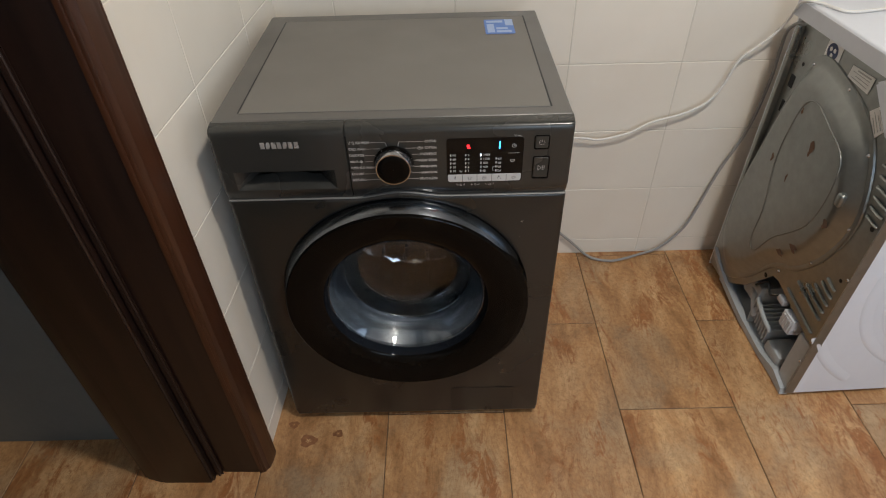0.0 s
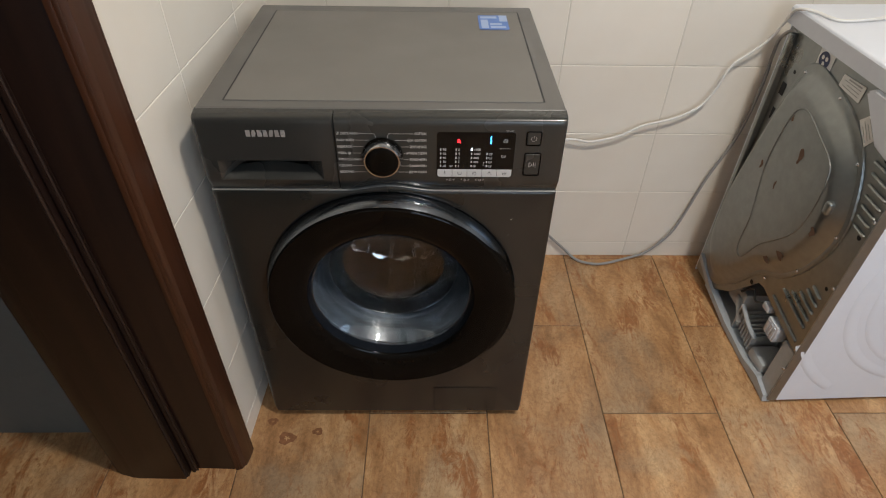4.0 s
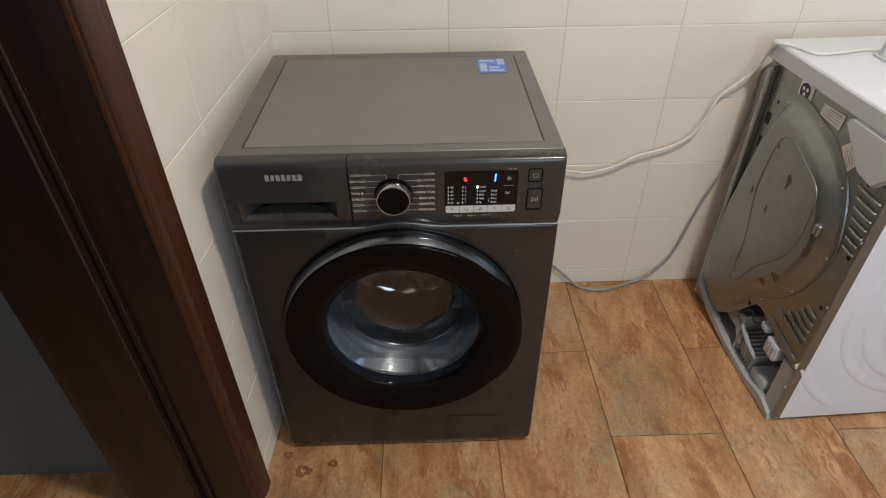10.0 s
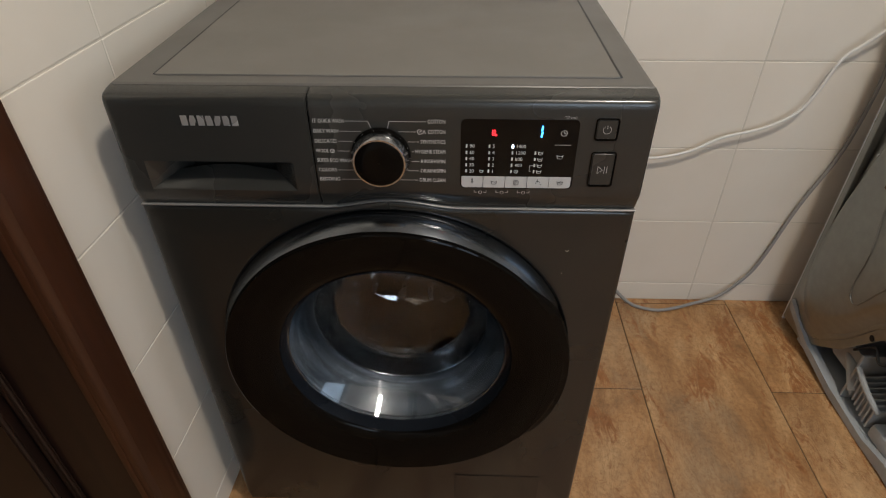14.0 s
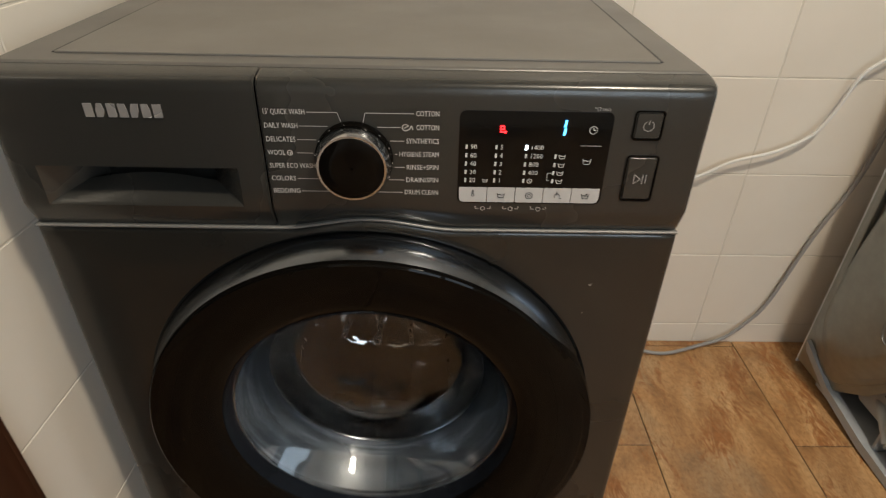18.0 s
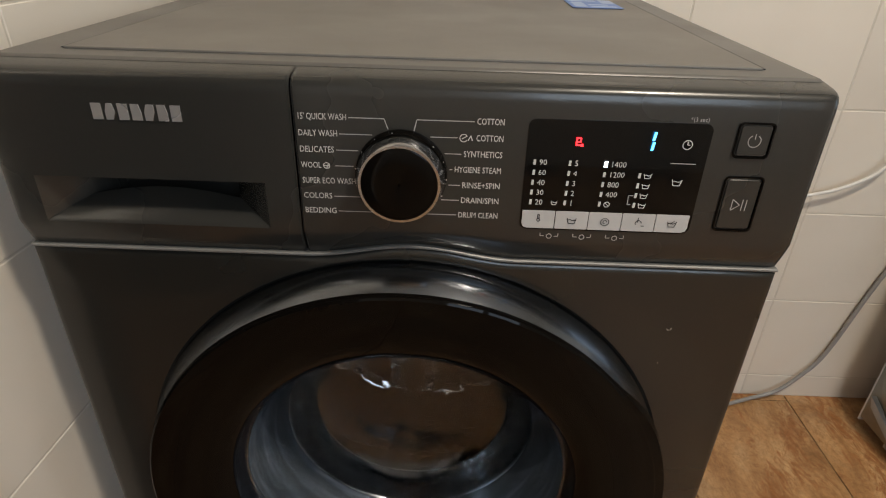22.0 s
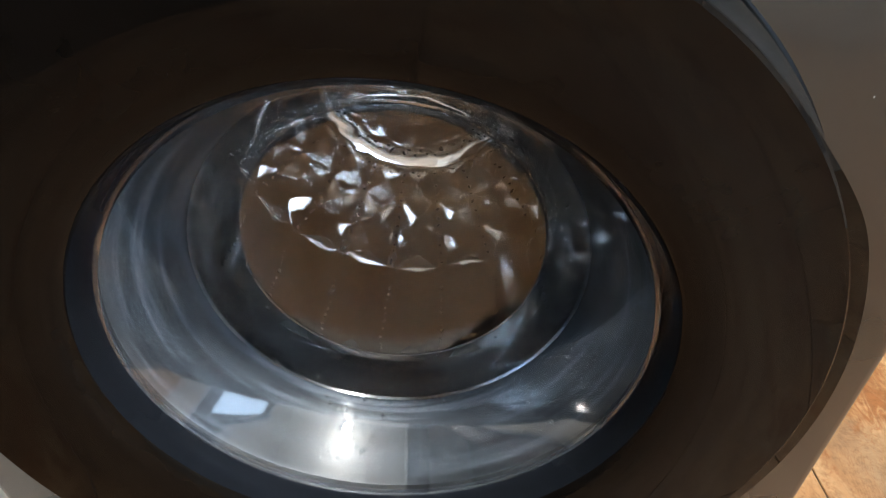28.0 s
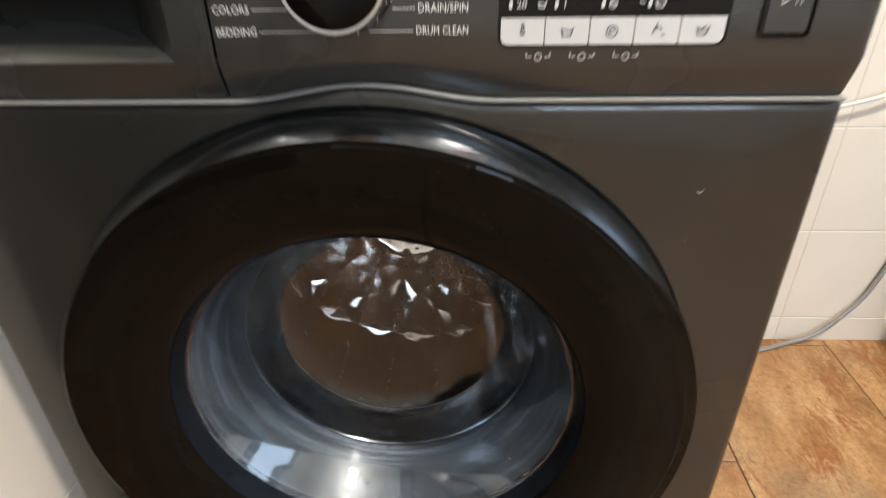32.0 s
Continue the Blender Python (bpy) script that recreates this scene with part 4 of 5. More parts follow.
# the face flares outwards over the grip and thins to a point where the side band ends
bm = bmesh.new()
loops = [[] for _ in range(5)]
for k in range(61):
    deg = -42 + 84 * k / 60
    q = min(1.0, max(0.0, (42 - abs(deg)) / 18))
    flare = q * q * (3 - 2 * q)
    c, s_ = math.cos(radians(deg)), math.sin(radians(deg))
    for loop, (y, r) in zip(loops, ((-0.0372, 0.2350), (-0.0362, 0.2374 + 0.0066 * flare), (-0.0335 + 0.006 * flare, 0.2382 + 0.0080 * flare), (-0.031 + 0.012 * flare, 0.2380 + 0.0076 * flare), (-0.026, 0.2320))):
        loop.append(bm.verts.new((DX + r * c, y, DZ - 0.0025 + r * s_)))
for p, q in zip(loops, loops[1:]):
    for k in range(60):
        bm.faces.new((p[k], p[k + 1], q[k + 1], q[k]))
part("grip_edge", bm, GLOSS_BLACK, door, "flared black edge over the grip", True)
part("outer_rim", lathe([(-0.0285, 0.2362, DX, DZ - 0.0025), (-0.0315, 0.2378, DX, DZ - 0.0025), (-0.0345, 0.2378, DX, DZ - 0.0025), (-0.0366, 0.2370, DX, DZ - 0.0025), (-0.0376, 0.2352, DX, DZ - 0.0025)], 160), GLOSS_BLACK, door, "", True)
part("smoked_face", lathe([(-0.0376, 0.2352, DX, DZ - 0.0025), (-0.0372, 0.2280, DX, DZ - 0.0015), (-0.0345, 0.2040, DX, DZ), (-0.0300, 0.1810, DX, DZ), (-0.0250, 0.1680, DX, DZ), (-0.0222, 0.1648, DX, DZ), (-0.0205, 0.1640, DX, DZ)], 160), GLOSS_BLACK, door, "wide smoked black gloss ring", True)
part("inner_wall", lathe([(-0.0205, 0.1640, DX, DZ), (-0.0150, 0.1634, DX, DZ), (-0.0020, 0.1626, DX, DZ), (0.0050, 0.1622, DX, DZ)], 160), TRIM_BLACK, door, "", True)
GLASS_RINGS = [(0.0010, 0.1600, DX, DZ), (-0.0030, 0.1565, DX, DZ), (0.0120, 0.1490, DX, DZ), (0.0450, 0.1310, DX, DZ), (0.0700, 0.1210, DX, DZ), (0.0850, 0.1140, DX, DZ), (0.0930, 0.1085, DX, DZ), (0.0980, 0.1000, DX, DZ), (0.1010, 0.0750, DX, DZ), (0.1022, 0.0380, DX, DZ), (0.1025, 0.0020, DX, DZ)]


def shell(rings, thick, closed):
    """A closed glass wall: the rings, then their outer copies back again."""
    back = [(y + thick, max(r, 0.0004), x, z) if r < 0.104 else (y + 0.4 * thick, r + 0.9 * thick, x, z) for y, r, x, z in reversed(rings)]
    return lathe(rings + back, 128, closed)


glass = part("glass_bowl", shell(GLASS_RINGS[:7], 0.004, True), FILM_GLASS, door, "deep glass bowl with lime film and water drops", True)
dome = part("bowl_bottom", shell([(0.0933, 0.1083, DX, DZ)] + GLASS_RINGS[7:-1] + [(0.1025, 0.0004, DX, DZ)], 0.004, True), WAVY_GLASS, glass, "clear round bottom of the bowl", True)
for pane in (glass, dome):
    pane.visible_shadow = False
# the gasket behind the glass
part("gasket", lathe([(0.007, 0.1720, DX, DZ), (0.010, 0.1645, DX, DZ), (0.022, 0.1580, DX, DZ), (0.038, 0.1500, DX, DZ), (0.054, 0.1430, DX, DZ), (0.064, 0.1395, DX, DZ), (0.070, 0.1380, DX, DZ), (0.076, 0.1430, DX, DZ), (0.082, 0.1600, DX, DZ), (0.085, 0.1850, DX, DZ)], 128), RUBBER, washer, "grey rubber gasket, wet", True)
# chrome on the rubber lip paints the highlight that runs round it
part("gasket_lip", lathe([(0.0690, 0.1372, DX, DZ), (0.0712, 0.1360, DX, DZ), (0.0718, 0.1380, DX, DZ)], 96, True), CHROME, washer, "edge of the gasket, chrome-coloured for its highlight", True)
# black sleeve added for the shade between the gasket and the bowl's bottom
part("shade_sleeve", lathe([(0.0735, 0.1400, DX, DZ), (0.0900, 0.1415, DX, DZ), (0.1180, 0.1460, DX, DZ), (0.1220, 0.1485, DX, DZ)], 96), GLOSS_BLACK, washer, "black sleeve added as shade behind the gasket", True)
part("tub_front", lathe([(0.085, 0.1850, DX, DZ), (0.0980, 0.1880, DX, DZ), (0.1000, 0.2700, DX, DZ)], 64), DARK, washer)
# drops on the glass
rng = random.Random(5)
for k in range(90):
    a = radians(rng.gauss(258, 9) if k % 3 else rng.uniform(200, 340))
    y = rng.uniform(0.014, 0.070)
    r = (0.1490 - 0.0180 * (y - 0.012) / 0.033 if y < 0.045 else 0.1310 - 0.0100 * (y - 0.045) / 0.025) - 0.0008
    cz = DZ
    bm = bmesh.new()
    bmesh.ops.create_icosphere(bm, subdivisions=1, radius=rng.uniform(0.0006, 0.0020))
    bmesh.ops.translate(bm, verts=bm.verts, vec=(DX + r * math.cos(a), y, cz + r * math.sin(a)))
    drop = part("water_drop", bm, GLASS, glass, "", True)
    drop.visible_shadow = False


# ---- the drum, which turns ----
RD, Y0, Y1, COLS, ROWS = 0.236, 0.110, 0.475, 22, 9
BEND, END_R, END_Y = 0.360, 0.140, 0.460


def drum_at(f):
    """Depth and radius a share f of the way along the drum's wall, which turns in towards the back."""
    straight = BEND - Y0
    slant = math.hypot(RD - END_R, END_Y - BEND)
    s = f * (straight + slant)
    if s <= straight:
        return Y0 + s, RD
    q = (s - straight) / slant
    return BEND + (END_Y - BEND) * q, RD + (END_R - RD) * q


def drum_wall():
    """Pressed pyramids between straight columns of holes, round the inside of the drum."""
    bm = bmesh.new()

    def at(a, f, sink=0.0):
        y, r = drum_at(f)
        tilt = 0.75 if r < RD - 0.001 else 0.0
        return bm.verts.new(((r - sink * (1 - 0.35 * tilt)) * math.cos(a), y - sink * tilt, (r - sink * (1 - 0.35 * tilt)) * math.sin(a)))

    wide = 0.17
    for c in range(COLS):
        a0, a1 = 2 * math.pi * (c + wide / 2) / COLS, 2 * math.pi * (c + 1 - wide / 2) / COLS
        left = [at(a0, j / ROWS) for j in range(ROWS + 1)]
        right = [at(a1, j / ROWS) for j in range(ROWS + 1)]
        strip = [at(2 * math.pi * (c - wide / 2) / COLS, j / ROWS) for j in range(ROWS + 1)]
        for j in range(ROWS):
            apex = at((a0 + a1) / 2, (j + 0.5) / ROWS, 0.0145)
            q = (left[j], right[j], right[j + 1], left[j + 1])
            for k in range(4):
                bm.faces.new((q[k], q[(k + 1) % 4], apex))
            bm.faces.new((strip[j], left[j], left[j + 1], strip[j + 1]))
    return bm


drum = part("drum", drum_wall(), STEEL, washer, "shiny stainless steel drum with pressed diamonds and holes")
drum.matrix_basis = pose(DX, 0, DZ)
part("drum_front_ring", lathe([(0.096, 0.166, 0, 0), (0.102, 0.160, 0, 0), (0.106, 0.166, 0, 0), (0.110, 0.2365, 0, 0)], 96), STEEL, drum, "", True)
part("drum_back", lathe([(END_Y, END_R, 0, 0), (END_Y + 0.010, END_R - 0.004, 0, 0), (Y1, END_R - 0.014, 0, 0), (Y1, 0.108, 0, 0), (Y1 - 0.010, 0.100, 0, 0), (Y1 - 0.012, 0.070, 0, 0), (Y1 - 0.004, 0.060, 0, 0), (Y1 - 0.006, 0.001, 0, 0)], 96), STEEL, drum, "polished back of the drum", True)
bm = bmesh.new()
for c in range(COLS):
    a = 2 * math.pi * c / COLS
    u, w = Vector((-math.sin(a), 0, math.cos(a))), Vector((0, 1, 0))
    for j in range(33):
        y, r = drum_at((j + 0.5) / 33)
        slant = Vector((-0.67 * math.cos(a), 0.74, -0.67 * math.sin(a))) if r < RD - 0.001 else w
        p = Vector(((r - 0.0007) * math.cos(a), y - 0.0006, (r - 0.0007) * math.sin(a)))
        bm.faces.new([bm.verts.new(p + 0.0019 * (math.cos(q) * u + math.sin(q) * slant)) for q in (2 * math.pi * s / 6 for s in range(6))])
for c in range(48):
    for rr in (0.121, 0.114):
        a = 2 * math.pi * (c + (0.5 if rr < 0.12 else 0)) / 48
        p = Vector((rr * math.cos(a), Y1 - 0.0008, rr * math.sin(a)))
        bm.faces.new([bm.verts.new(p + 0.0022 * Vector((math.cos(q), 0, math.sin(q)))) for q in (2 * math.pi * s / 6 for s in range(6))])
tagged(part("drum_holes", bm, HOLE, drum), kind="stuff")
for k in range(3):
    a = 2 * math.pi * k / 3 + 1.31
    u, w = Vector((-math.sin(a), 0, math.cos(a))), Vector((-math.cos(a), 0, -math.sin(a)))
    bm = bmesh.new()
    loops = []
    for y, tall, wide in ((0.125, 0.010, 0.018), (0.150, 0.040, 0.024), (0.330, 0.044, 0.026), (0.360, 0.016, 0.022)):
        c = Vector((0.233 * math.cos(a), y, 0.233 * math.sin(a)))
        loops.append([bm.verts.new(c + u * (wide * s) + w * (tall * t)) for s, t in ((-1, 0), (-0.75, 0.55), (-0.3, 0.95), (0.3, 0.95), (0.75, 0.55), (1, 0))])
    for p, q in zip(loops, loops[1:]):
        for i in range(5):
            bm.faces.new((p[i], p[i + 1], q[i + 1], q[i]))
    bm.faces.new(loops[0])
    bm.faces.new(loops[-1])
    part("lifter", bm, STEEL, drum, "steel drum lifter", True)

# ---- the tumble dryer, its back turned to the washing machine ----
dryer = thing("tumble_dryer", (1.240, 0.038, 0.0), "white tumble dryer seen from its galvanised back, lower cover missing", "tumble dryer")
dryer.rotation_euler = (0, 0, radians(2.0))
BW, BD, BH = 0.500, 0.60, 0.832
part("side_panel", block((0.0, -0.0, 0.012), (BD, 0.004, BH - 0.042)), ENAMEL, dryer, "white enamelled side with pressed rings")
part("far_side_panel", block((0.0, BW - 0.004, 0.012), (BD, BW, BH - 0.042)), ENAMEL, dryer)
part("front_panel", block((BD - 0.004, 0.004, 0.012), (BD, BW - 0.004, BH - 0.042)), ENAMEL, dryer)
part("side_flange", block((-0.0035, -0.0012, 0.014), (0.020, -0.0002, BH - 0.046)), ZINC_DULL, dryer, "narrow grey flange with screws")
worktop = part("worktop", block((-0.012, -0.010, BH - 0.042), (BD + 0.005, BW + 0.005, BH), 0.006, 3), ENAMEL, dryer, "white worktop with rounded edge", True)
part("worktop_edge_strip", block((-0.0132, -0.006, BH - 0.040), (-0.0118, BW + 0.001, BH - 0.006)), CAP, worktop, "pale grey edge strip")
for x in (0.05, BD - 0.05):
    for y in (0.05, BW - 0.05):
        bm = bmesh.new()
        bmesh.ops.create_cone(bm, cap_ends=True, segments=16, radius1=0.020, radius2=0.016, depth=0.012)
        bmesh.ops.translate(bm, verts=bm.verts, vec=(x, y, 0.006))
        part("foot", bm, DARK, dryer, "black rubber foot", True)


def pressed_arc(r, a0, a1, high=0.0014, n=60):
    """A soft raised arc on the side panel that fades out at both ends."""
    bm = bmesh.new()
    cross = [(-0.034, 0.0), (-0.024, 0.22), (-0.014, 0.55), (-0.004, 0.92), (0.002, 1.0), (0.008, 0.75), (0.013, 0.0)]
    loops = []
    for k in range(n + 1):
        a = radians(a0 + (a1 - a0) * k / n)
        fade = min(1.0, 8 * k / n, 8 * (n - k) / n)
        fade = fade * fade * (3 - 2 * fade)
        loops.append([bm.verts.new((0.36 + (r + d) * math.cos(a), 0.0009 - (high + 0.0009) * h * fade, 0.38 + (r + d) * math.sin(a))) for d, h in cross])
    for p, q in zip(loops, loops[1:]):
        for k in range(len(cross) - 1):
            bm.faces.new((p[k], p[k + 1], q[k + 1], q[k]))
    return bm


for r, a0, a1 in ((0.392, 203, 238), (0.292, 150, 290), (0.245, 120, 300), (0.195, 100, 300), (0.140, 80, 320)):
    part("pressed_ring", pressed_arc(r, a0, a1), ENAMEL, dryer, "", True)

# back sheet round the missing lower cover: the opening slants
back = part("back_sheet", prism([(0.004, 0.188), (0.018, 0.192), (0.191, 0.226), (0.216, 0.220), (0.300, 0.105), (0.400, 0.022), (BW - 0.004, 0.022), (BW - 0.004, BH - 0.044), (0.004, BH - 0.044)], "x", 0.0, 0.003), ZINC, dryer, "galvanised steel back sheet, stained")
COVER = [(0.406, 0.678), (0.397, 0.710), (0.378, 0.742), (0.335, 0.758), (0.264, 0.745), (0.177, 0.716), (0.122, 0.680), (0.085, 0.630), (0.062, 0.570), (0.053, 0.520), (0.060, 0.460), (0.083, 0.395), (0.111, 0.345), (0.156, 0.290), (0.228, 0.238), (0.300, 0.135), (0.396, 0.055), (0.470, 0.100), (0.490, 0.198), (0.482, 0.35), (0.452, 0.50), (0.424, 0.62)]


def smooth_loop(points, steps=5):
    out, n = [], len(points)
    for k in range(n):
        p0, p1, p2, p3 = (Vector(points[(k + q) % n]) for q in (-1, 0, 1, 2))
        for s in range(steps):
            t = s / steps
            out.append(0.5 * (2 * p1 + (p2 - p0) * t + (2 * p0 - 5 * p1 + 4 * p2 - p3) * t * t + (3 * p1 - p0 - 3 * p2 + p3) * t**3))
    return out


def relief(outline, centre, levels):
    """Loops shrunk towards a centre, each at its own height off the sheet."""
    bm = bmesh.new()
    loops = [[bm.verts.new((-h, centre[0] + (p.x - centre[0]) * f, centre[1] + (p.y - centre[1]) * f)) for p in outline] for f, h in levels]
    for a, b in zip(loops, loops[1:]):
        for k in range(len(a)):
            bm.faces.new((a[k], a[(k + 1) % len(a)], b[(k + 1) % len(a)], b[k]))
    bm.faces.new(loops[-1])
    return bm


cover = part("drum_cover", relief(smooth_loop(COVER), (0.270, 0.48), [(1.0, -0.001), (0.992, 0.004), (0.975, 0.005), (0.940, 0.004), (0.90, 0.010), (0.82, 0.026), (0.77, 0.030), (0.74, 0.0305)]), ZINC, back, "bulging pressed steel drum cover with stains", True)
TRI = [(0.313, 0.364), (0.337, 0.480), (0.338, 0.557), (0.324, 0.639), (0.304, 0.670), (0.270, 0.676), (0.212, 0.654), (0.156, 0.630), (0.135, 0.596), (0.132, 0.520), (0.151, 0.442), (0.199, 0.378), (0.241, 0.330), (0.280, 0.256), (0.305, 0.254), (0.314, 0.290)]
line = [(-0.0307, p.x, p.y) for p in smooth_loop(TRI, 3)]
part("pressed_line", tube(line + [line[0]], 0.0020, 6, smooth_steps=1), ZINC_DULL, cover)
for y, z, ry, rz_ in ((0.239, 0.587, 0.009, 0.020), (0.278, 0.485, 0.004, 0.012), (0.315, 0.641, 0.004, 0.008), (0.355, 0.495, 0.006, 0.012), (0.156, 0.366, 0.016, 0.010), (0.193, 0.324, 0.014, 0.008), (0.104, 0.480, 0.010, 0.012)):
    bm = bmesh.new()
    bm.faces.new([bm.verts.new((-0.0312, y + ry * math.cos(a) * (0.8 + 0.4 * math.sin(3 * a + y * 50)), z + rz_ * math.sin(a))) for a in (2 * math.pi * k / 14 for k in range(14))])
    part("stain", bm, RUST, cover, "brown stain")
part("press_knob", block((-0.036, 0.088, 0.535), (-0.022, 0.106, 0.565), 0.005, 3), ZINC, cover, "", True)


def screw(y, z, x, parent):
    bm = bmesh.new()
    bmesh.ops.create_cone(bm, cap_ends=True, segments=10, radius1=0.0042, radius2=0.0026, depth=0.0026, matrix=pose(x, y, z, 0, -90, 0))
    part("screw", bm, CHROME, parent, "", True)


for y, z in ((0.376, 0.723), (0.239, 0.727), (0.112, 0.646), (0.066, 0.494), (0.117, 0.353), (0.200, 0.252), (0.466, 0.300), (0.440, 0.510)):
    screw(y, z, -0.0056, cover)
for z in (0.133, 0.203, 0.403, 0.581, 0.700):
    screw(0.006, z, -0.0040, back)
for y0, z0, y1, z1 in ((0.145, 0.239, 0.025, 0.217), (0.126, 0.282, 0.023, 0.263), (0.099, 0.300, 0.024, 0.286), (0.079, 0.321, 0.023, 0.309), (0.066, 0.342, 0.022, 0.332), (0.056, 0.362, 0.023, 0.354)):
    part("louvre", tube([(0.0008, y0, z0), (-0.0022, y0 - 0.006, z0 - 0.001), (-0.0022, y1 + 0.006, z1 + 0.001), (0.0008, y1, z1)], 0.0040, 8), ZINC, back, "", True)
for k in range(7):
    z, y0 = 0.672 - 0.0212 * k, 0.078 - 0.0085 * k + 0.0006 * k * k
    part("louvre", tube([(0.0008, y0, z), (-0.0024, y0 - 0.006, z), (-0.0024, 0.018, z - 0.003), (0.0008, 0.012, z - 0.003)], 0.0038, 8), ZINC, back, "", True)
for y, z, r in ((0.418, 0.705, 0.005), (0.058, 0.689, 0.006), (0.020, 0.532, 0.006), (0.023, 0.386, 0.005), (0.122, 0.228, 0.003), (0.240, 0.200, 0.007)):
    bm = bmesh.new()
    bm.faces.new([bm.verts.new((-0.0008, y + r * math.cos(a), z + r * math.sin(a))) for a in (2 * math.pi * k / 14 for k in range(14))])
    part("hole", bm, HOLE, back)
part("edge_rail", block((-0.016, 0.460, 0.235), (0.0, 0.472, 0.778), 0.002, 2), ZINC, back, "bright folded edge rail")
for k in range(5):
    part("slot", block((-0.0012, 0.428 - 0.002 * k, 0.64 - 0.065 * k), (-0.0002, 0.446 - 0.002 * k, 0.67 - 0.065 * k)), HOLE, back)

# badge, labels and the pale plastic funnel
PRINT_GREY = plain("faint_grey_label_print", (0.40, 0.39, 0.37), 0.6)
bm = bmesh.new()
bm.faces.new([bm.verts.new((-0.0012, 0.336 + y, 0.766 + z)) for y, z in ((-0.028, -0.022), (0.026, -0.018), (0.026, 0.020), (-0.028, 0.020))])
seal = part("seal_label", bm, PAPER, back, "white label with a round dark blue mark")
bm = bmesh.new()
bm.faces.new([bm.verts.new((-0.0018, 0.338 + 0.019 * math.cos(a), 0.767 + 0.018 * math.sin(a))) for a in (2 * math.pi * k / 20 for k in range(20))])
part("round_mark", bm, plain("dark_blue_print", (0.03, 0.04, 0.10), 0.5), seal)
bm = bmesh.new()
for a in (0.5, 2.6, 4.7):
    bm.faces.new([bm.verts.new((-0.0022, 0.338 + 0.008 * math.cos(a) + 0.005 * math.cos(q), 0.767 + 0.008 * math.sin(a) + 0.005 * math.sin(q))) for q in (2 * math.pi * k / 8 for k in range(8))])
part("mark_figure", bm, PAPER, seal)
for quad, bars in ((((0.189, 0.773), (0.262, 0.770), (0.265, 0.744), (0.191, 0.739)), 4), (((0.101, 0.712), (0.140, 0.742), (0.166, 0.716), (0.126, 0.676)), 5)):
    bm = prism(quad, "x", -0.0018, -0.0006)
    lab = part("paper_label", bm, PAPER, back, "off-white paper label with unreadable print")
    a, b, c, d = (Vector(p) for p in quad)
    for k in range(bars):
        f0, f1 = (k + 0.5) / (bars + 0.6), (k + 0.95) / (bars + 0.6)
        end = 0.72 + 0.16 * (k % 2)
        corner = [a.lerp(d, f).lerp(b.lerp(c, f), g) for f, g in ((f0, 0.12), (f0, end), (f1 if k == 0 else 0.6 * f0 + 0.4 * f1, end), (f1 if k == 0 else 0.6 * f0 + 0.4 * f1, 0.12))]
        part("print_bar", prism([(p.x, p.y) for p in corner], "x", -0.0023, -0.0017), PRINT_GREY if k or bars == 4 else DARK, lab)
bm = prism([(0.0, 0.7895), (0.150, 0.7895), (0.172, 0.774), (0.088, 0.700), (0.036, 0.692), (0.0, 0.730)], "x", -0.016, 0.0)
bmesh.ops.bevel(bm, geom=list(bm.edges), offset=0.005, segments=2, affect="EDGES")
part("plastic_funnel", bm, CAP, dryer, "pale grey plastic funnel under the worktop", True)

# the open compartment: grey mouldings and broken pieces
part("compartment_floor", block((0.0, 0.006, 0.014), (0.34, 0.42, 0.022)), GREY_PLASTIC, dryer)
part("compartment_back", block((0.105, 0.006, 0.022), (0.110, 0.45, 0.300)), GREY_PLASTIC, dryer)
part("compartment_wall", block((0.003, 0.235, 0.022), (0.105, 0.241, 0.150)), GREY_PLASTIC, dryer)
part("side_post", block((0.001, 0.006, 0.014), (0.012, 0.052, 0.186), 0.002), GREY_PLASTIC, dryer, "grey plastic side post")
part("skirt_rail", prism([(0.004, 0.002), (0.060, 0.006), (0.128, 0.002), (0.257, 0.006), (0.376, 0.026), (0.474, 0.068), (0.484, 0.090), (0.380, 0.046), (0.258, 0.026), (0.130, 0.020), (0.060, 0.034), (0.010, 0.020)], "x", -0.010, 0.010), GREY_PLASTIC, dryer, "chipped grey plastic skirt")
part("duct", block((0.020, 0.255, 0.060), (0.100, 0.340, 0.130), 0.010, 2), GREY_PLASTIC, dryer, "", True)
for k in range(7):
    y = 0.150 + 0.0115 * k
    part("grille_rib", block((0.004, y, 0.030 + 0.003 * k), (0.085, y + 0.005, 0.080 + 0.004 * k), 0.0015), GREY_PLASTIC, dryer)
part("grille_bar", tube([(0.004, 0.140, 0.085), (-0.002, 0.180, 0.102), (0.004, 0.235, 0.118)], 0.006, 8), GREY_PLASTIC, dryer, "", True)
bm = block((-0.008, 0.074, 0.148), (0.026, 0.122, 0.196), 0.004, 2)
for k in range(3):
    block((-0.0105, 0.080 + 0.013 * k, 0.153), (-0.0075, 0.087 + 0.013 * k, 0.190), bm=bm)
part("white_connector", bm, CAP, dryer, "loose white plastic connector", True)
part("white_clip", block((-0.004, 0.136, 0.186), (0.016, 0.166, 0.206), 0.004, 2), CAP, dryer, "", True)
part("moulded_tray", block((0.002, 0.070, 0.024), (0.070, 0.140, 0.060), 0.008, 2), GREY_PLASTIC, dryer, "", True)
part("hose_stub", tube([(0.060, 0.34, 0.06), (0.040, 0.31, 0.095), (0.020, 0.265, 0.090), (0.010, 0.22, 0.060)], 0.013, 10), GREY_PLASTIC, dryer, "", True)
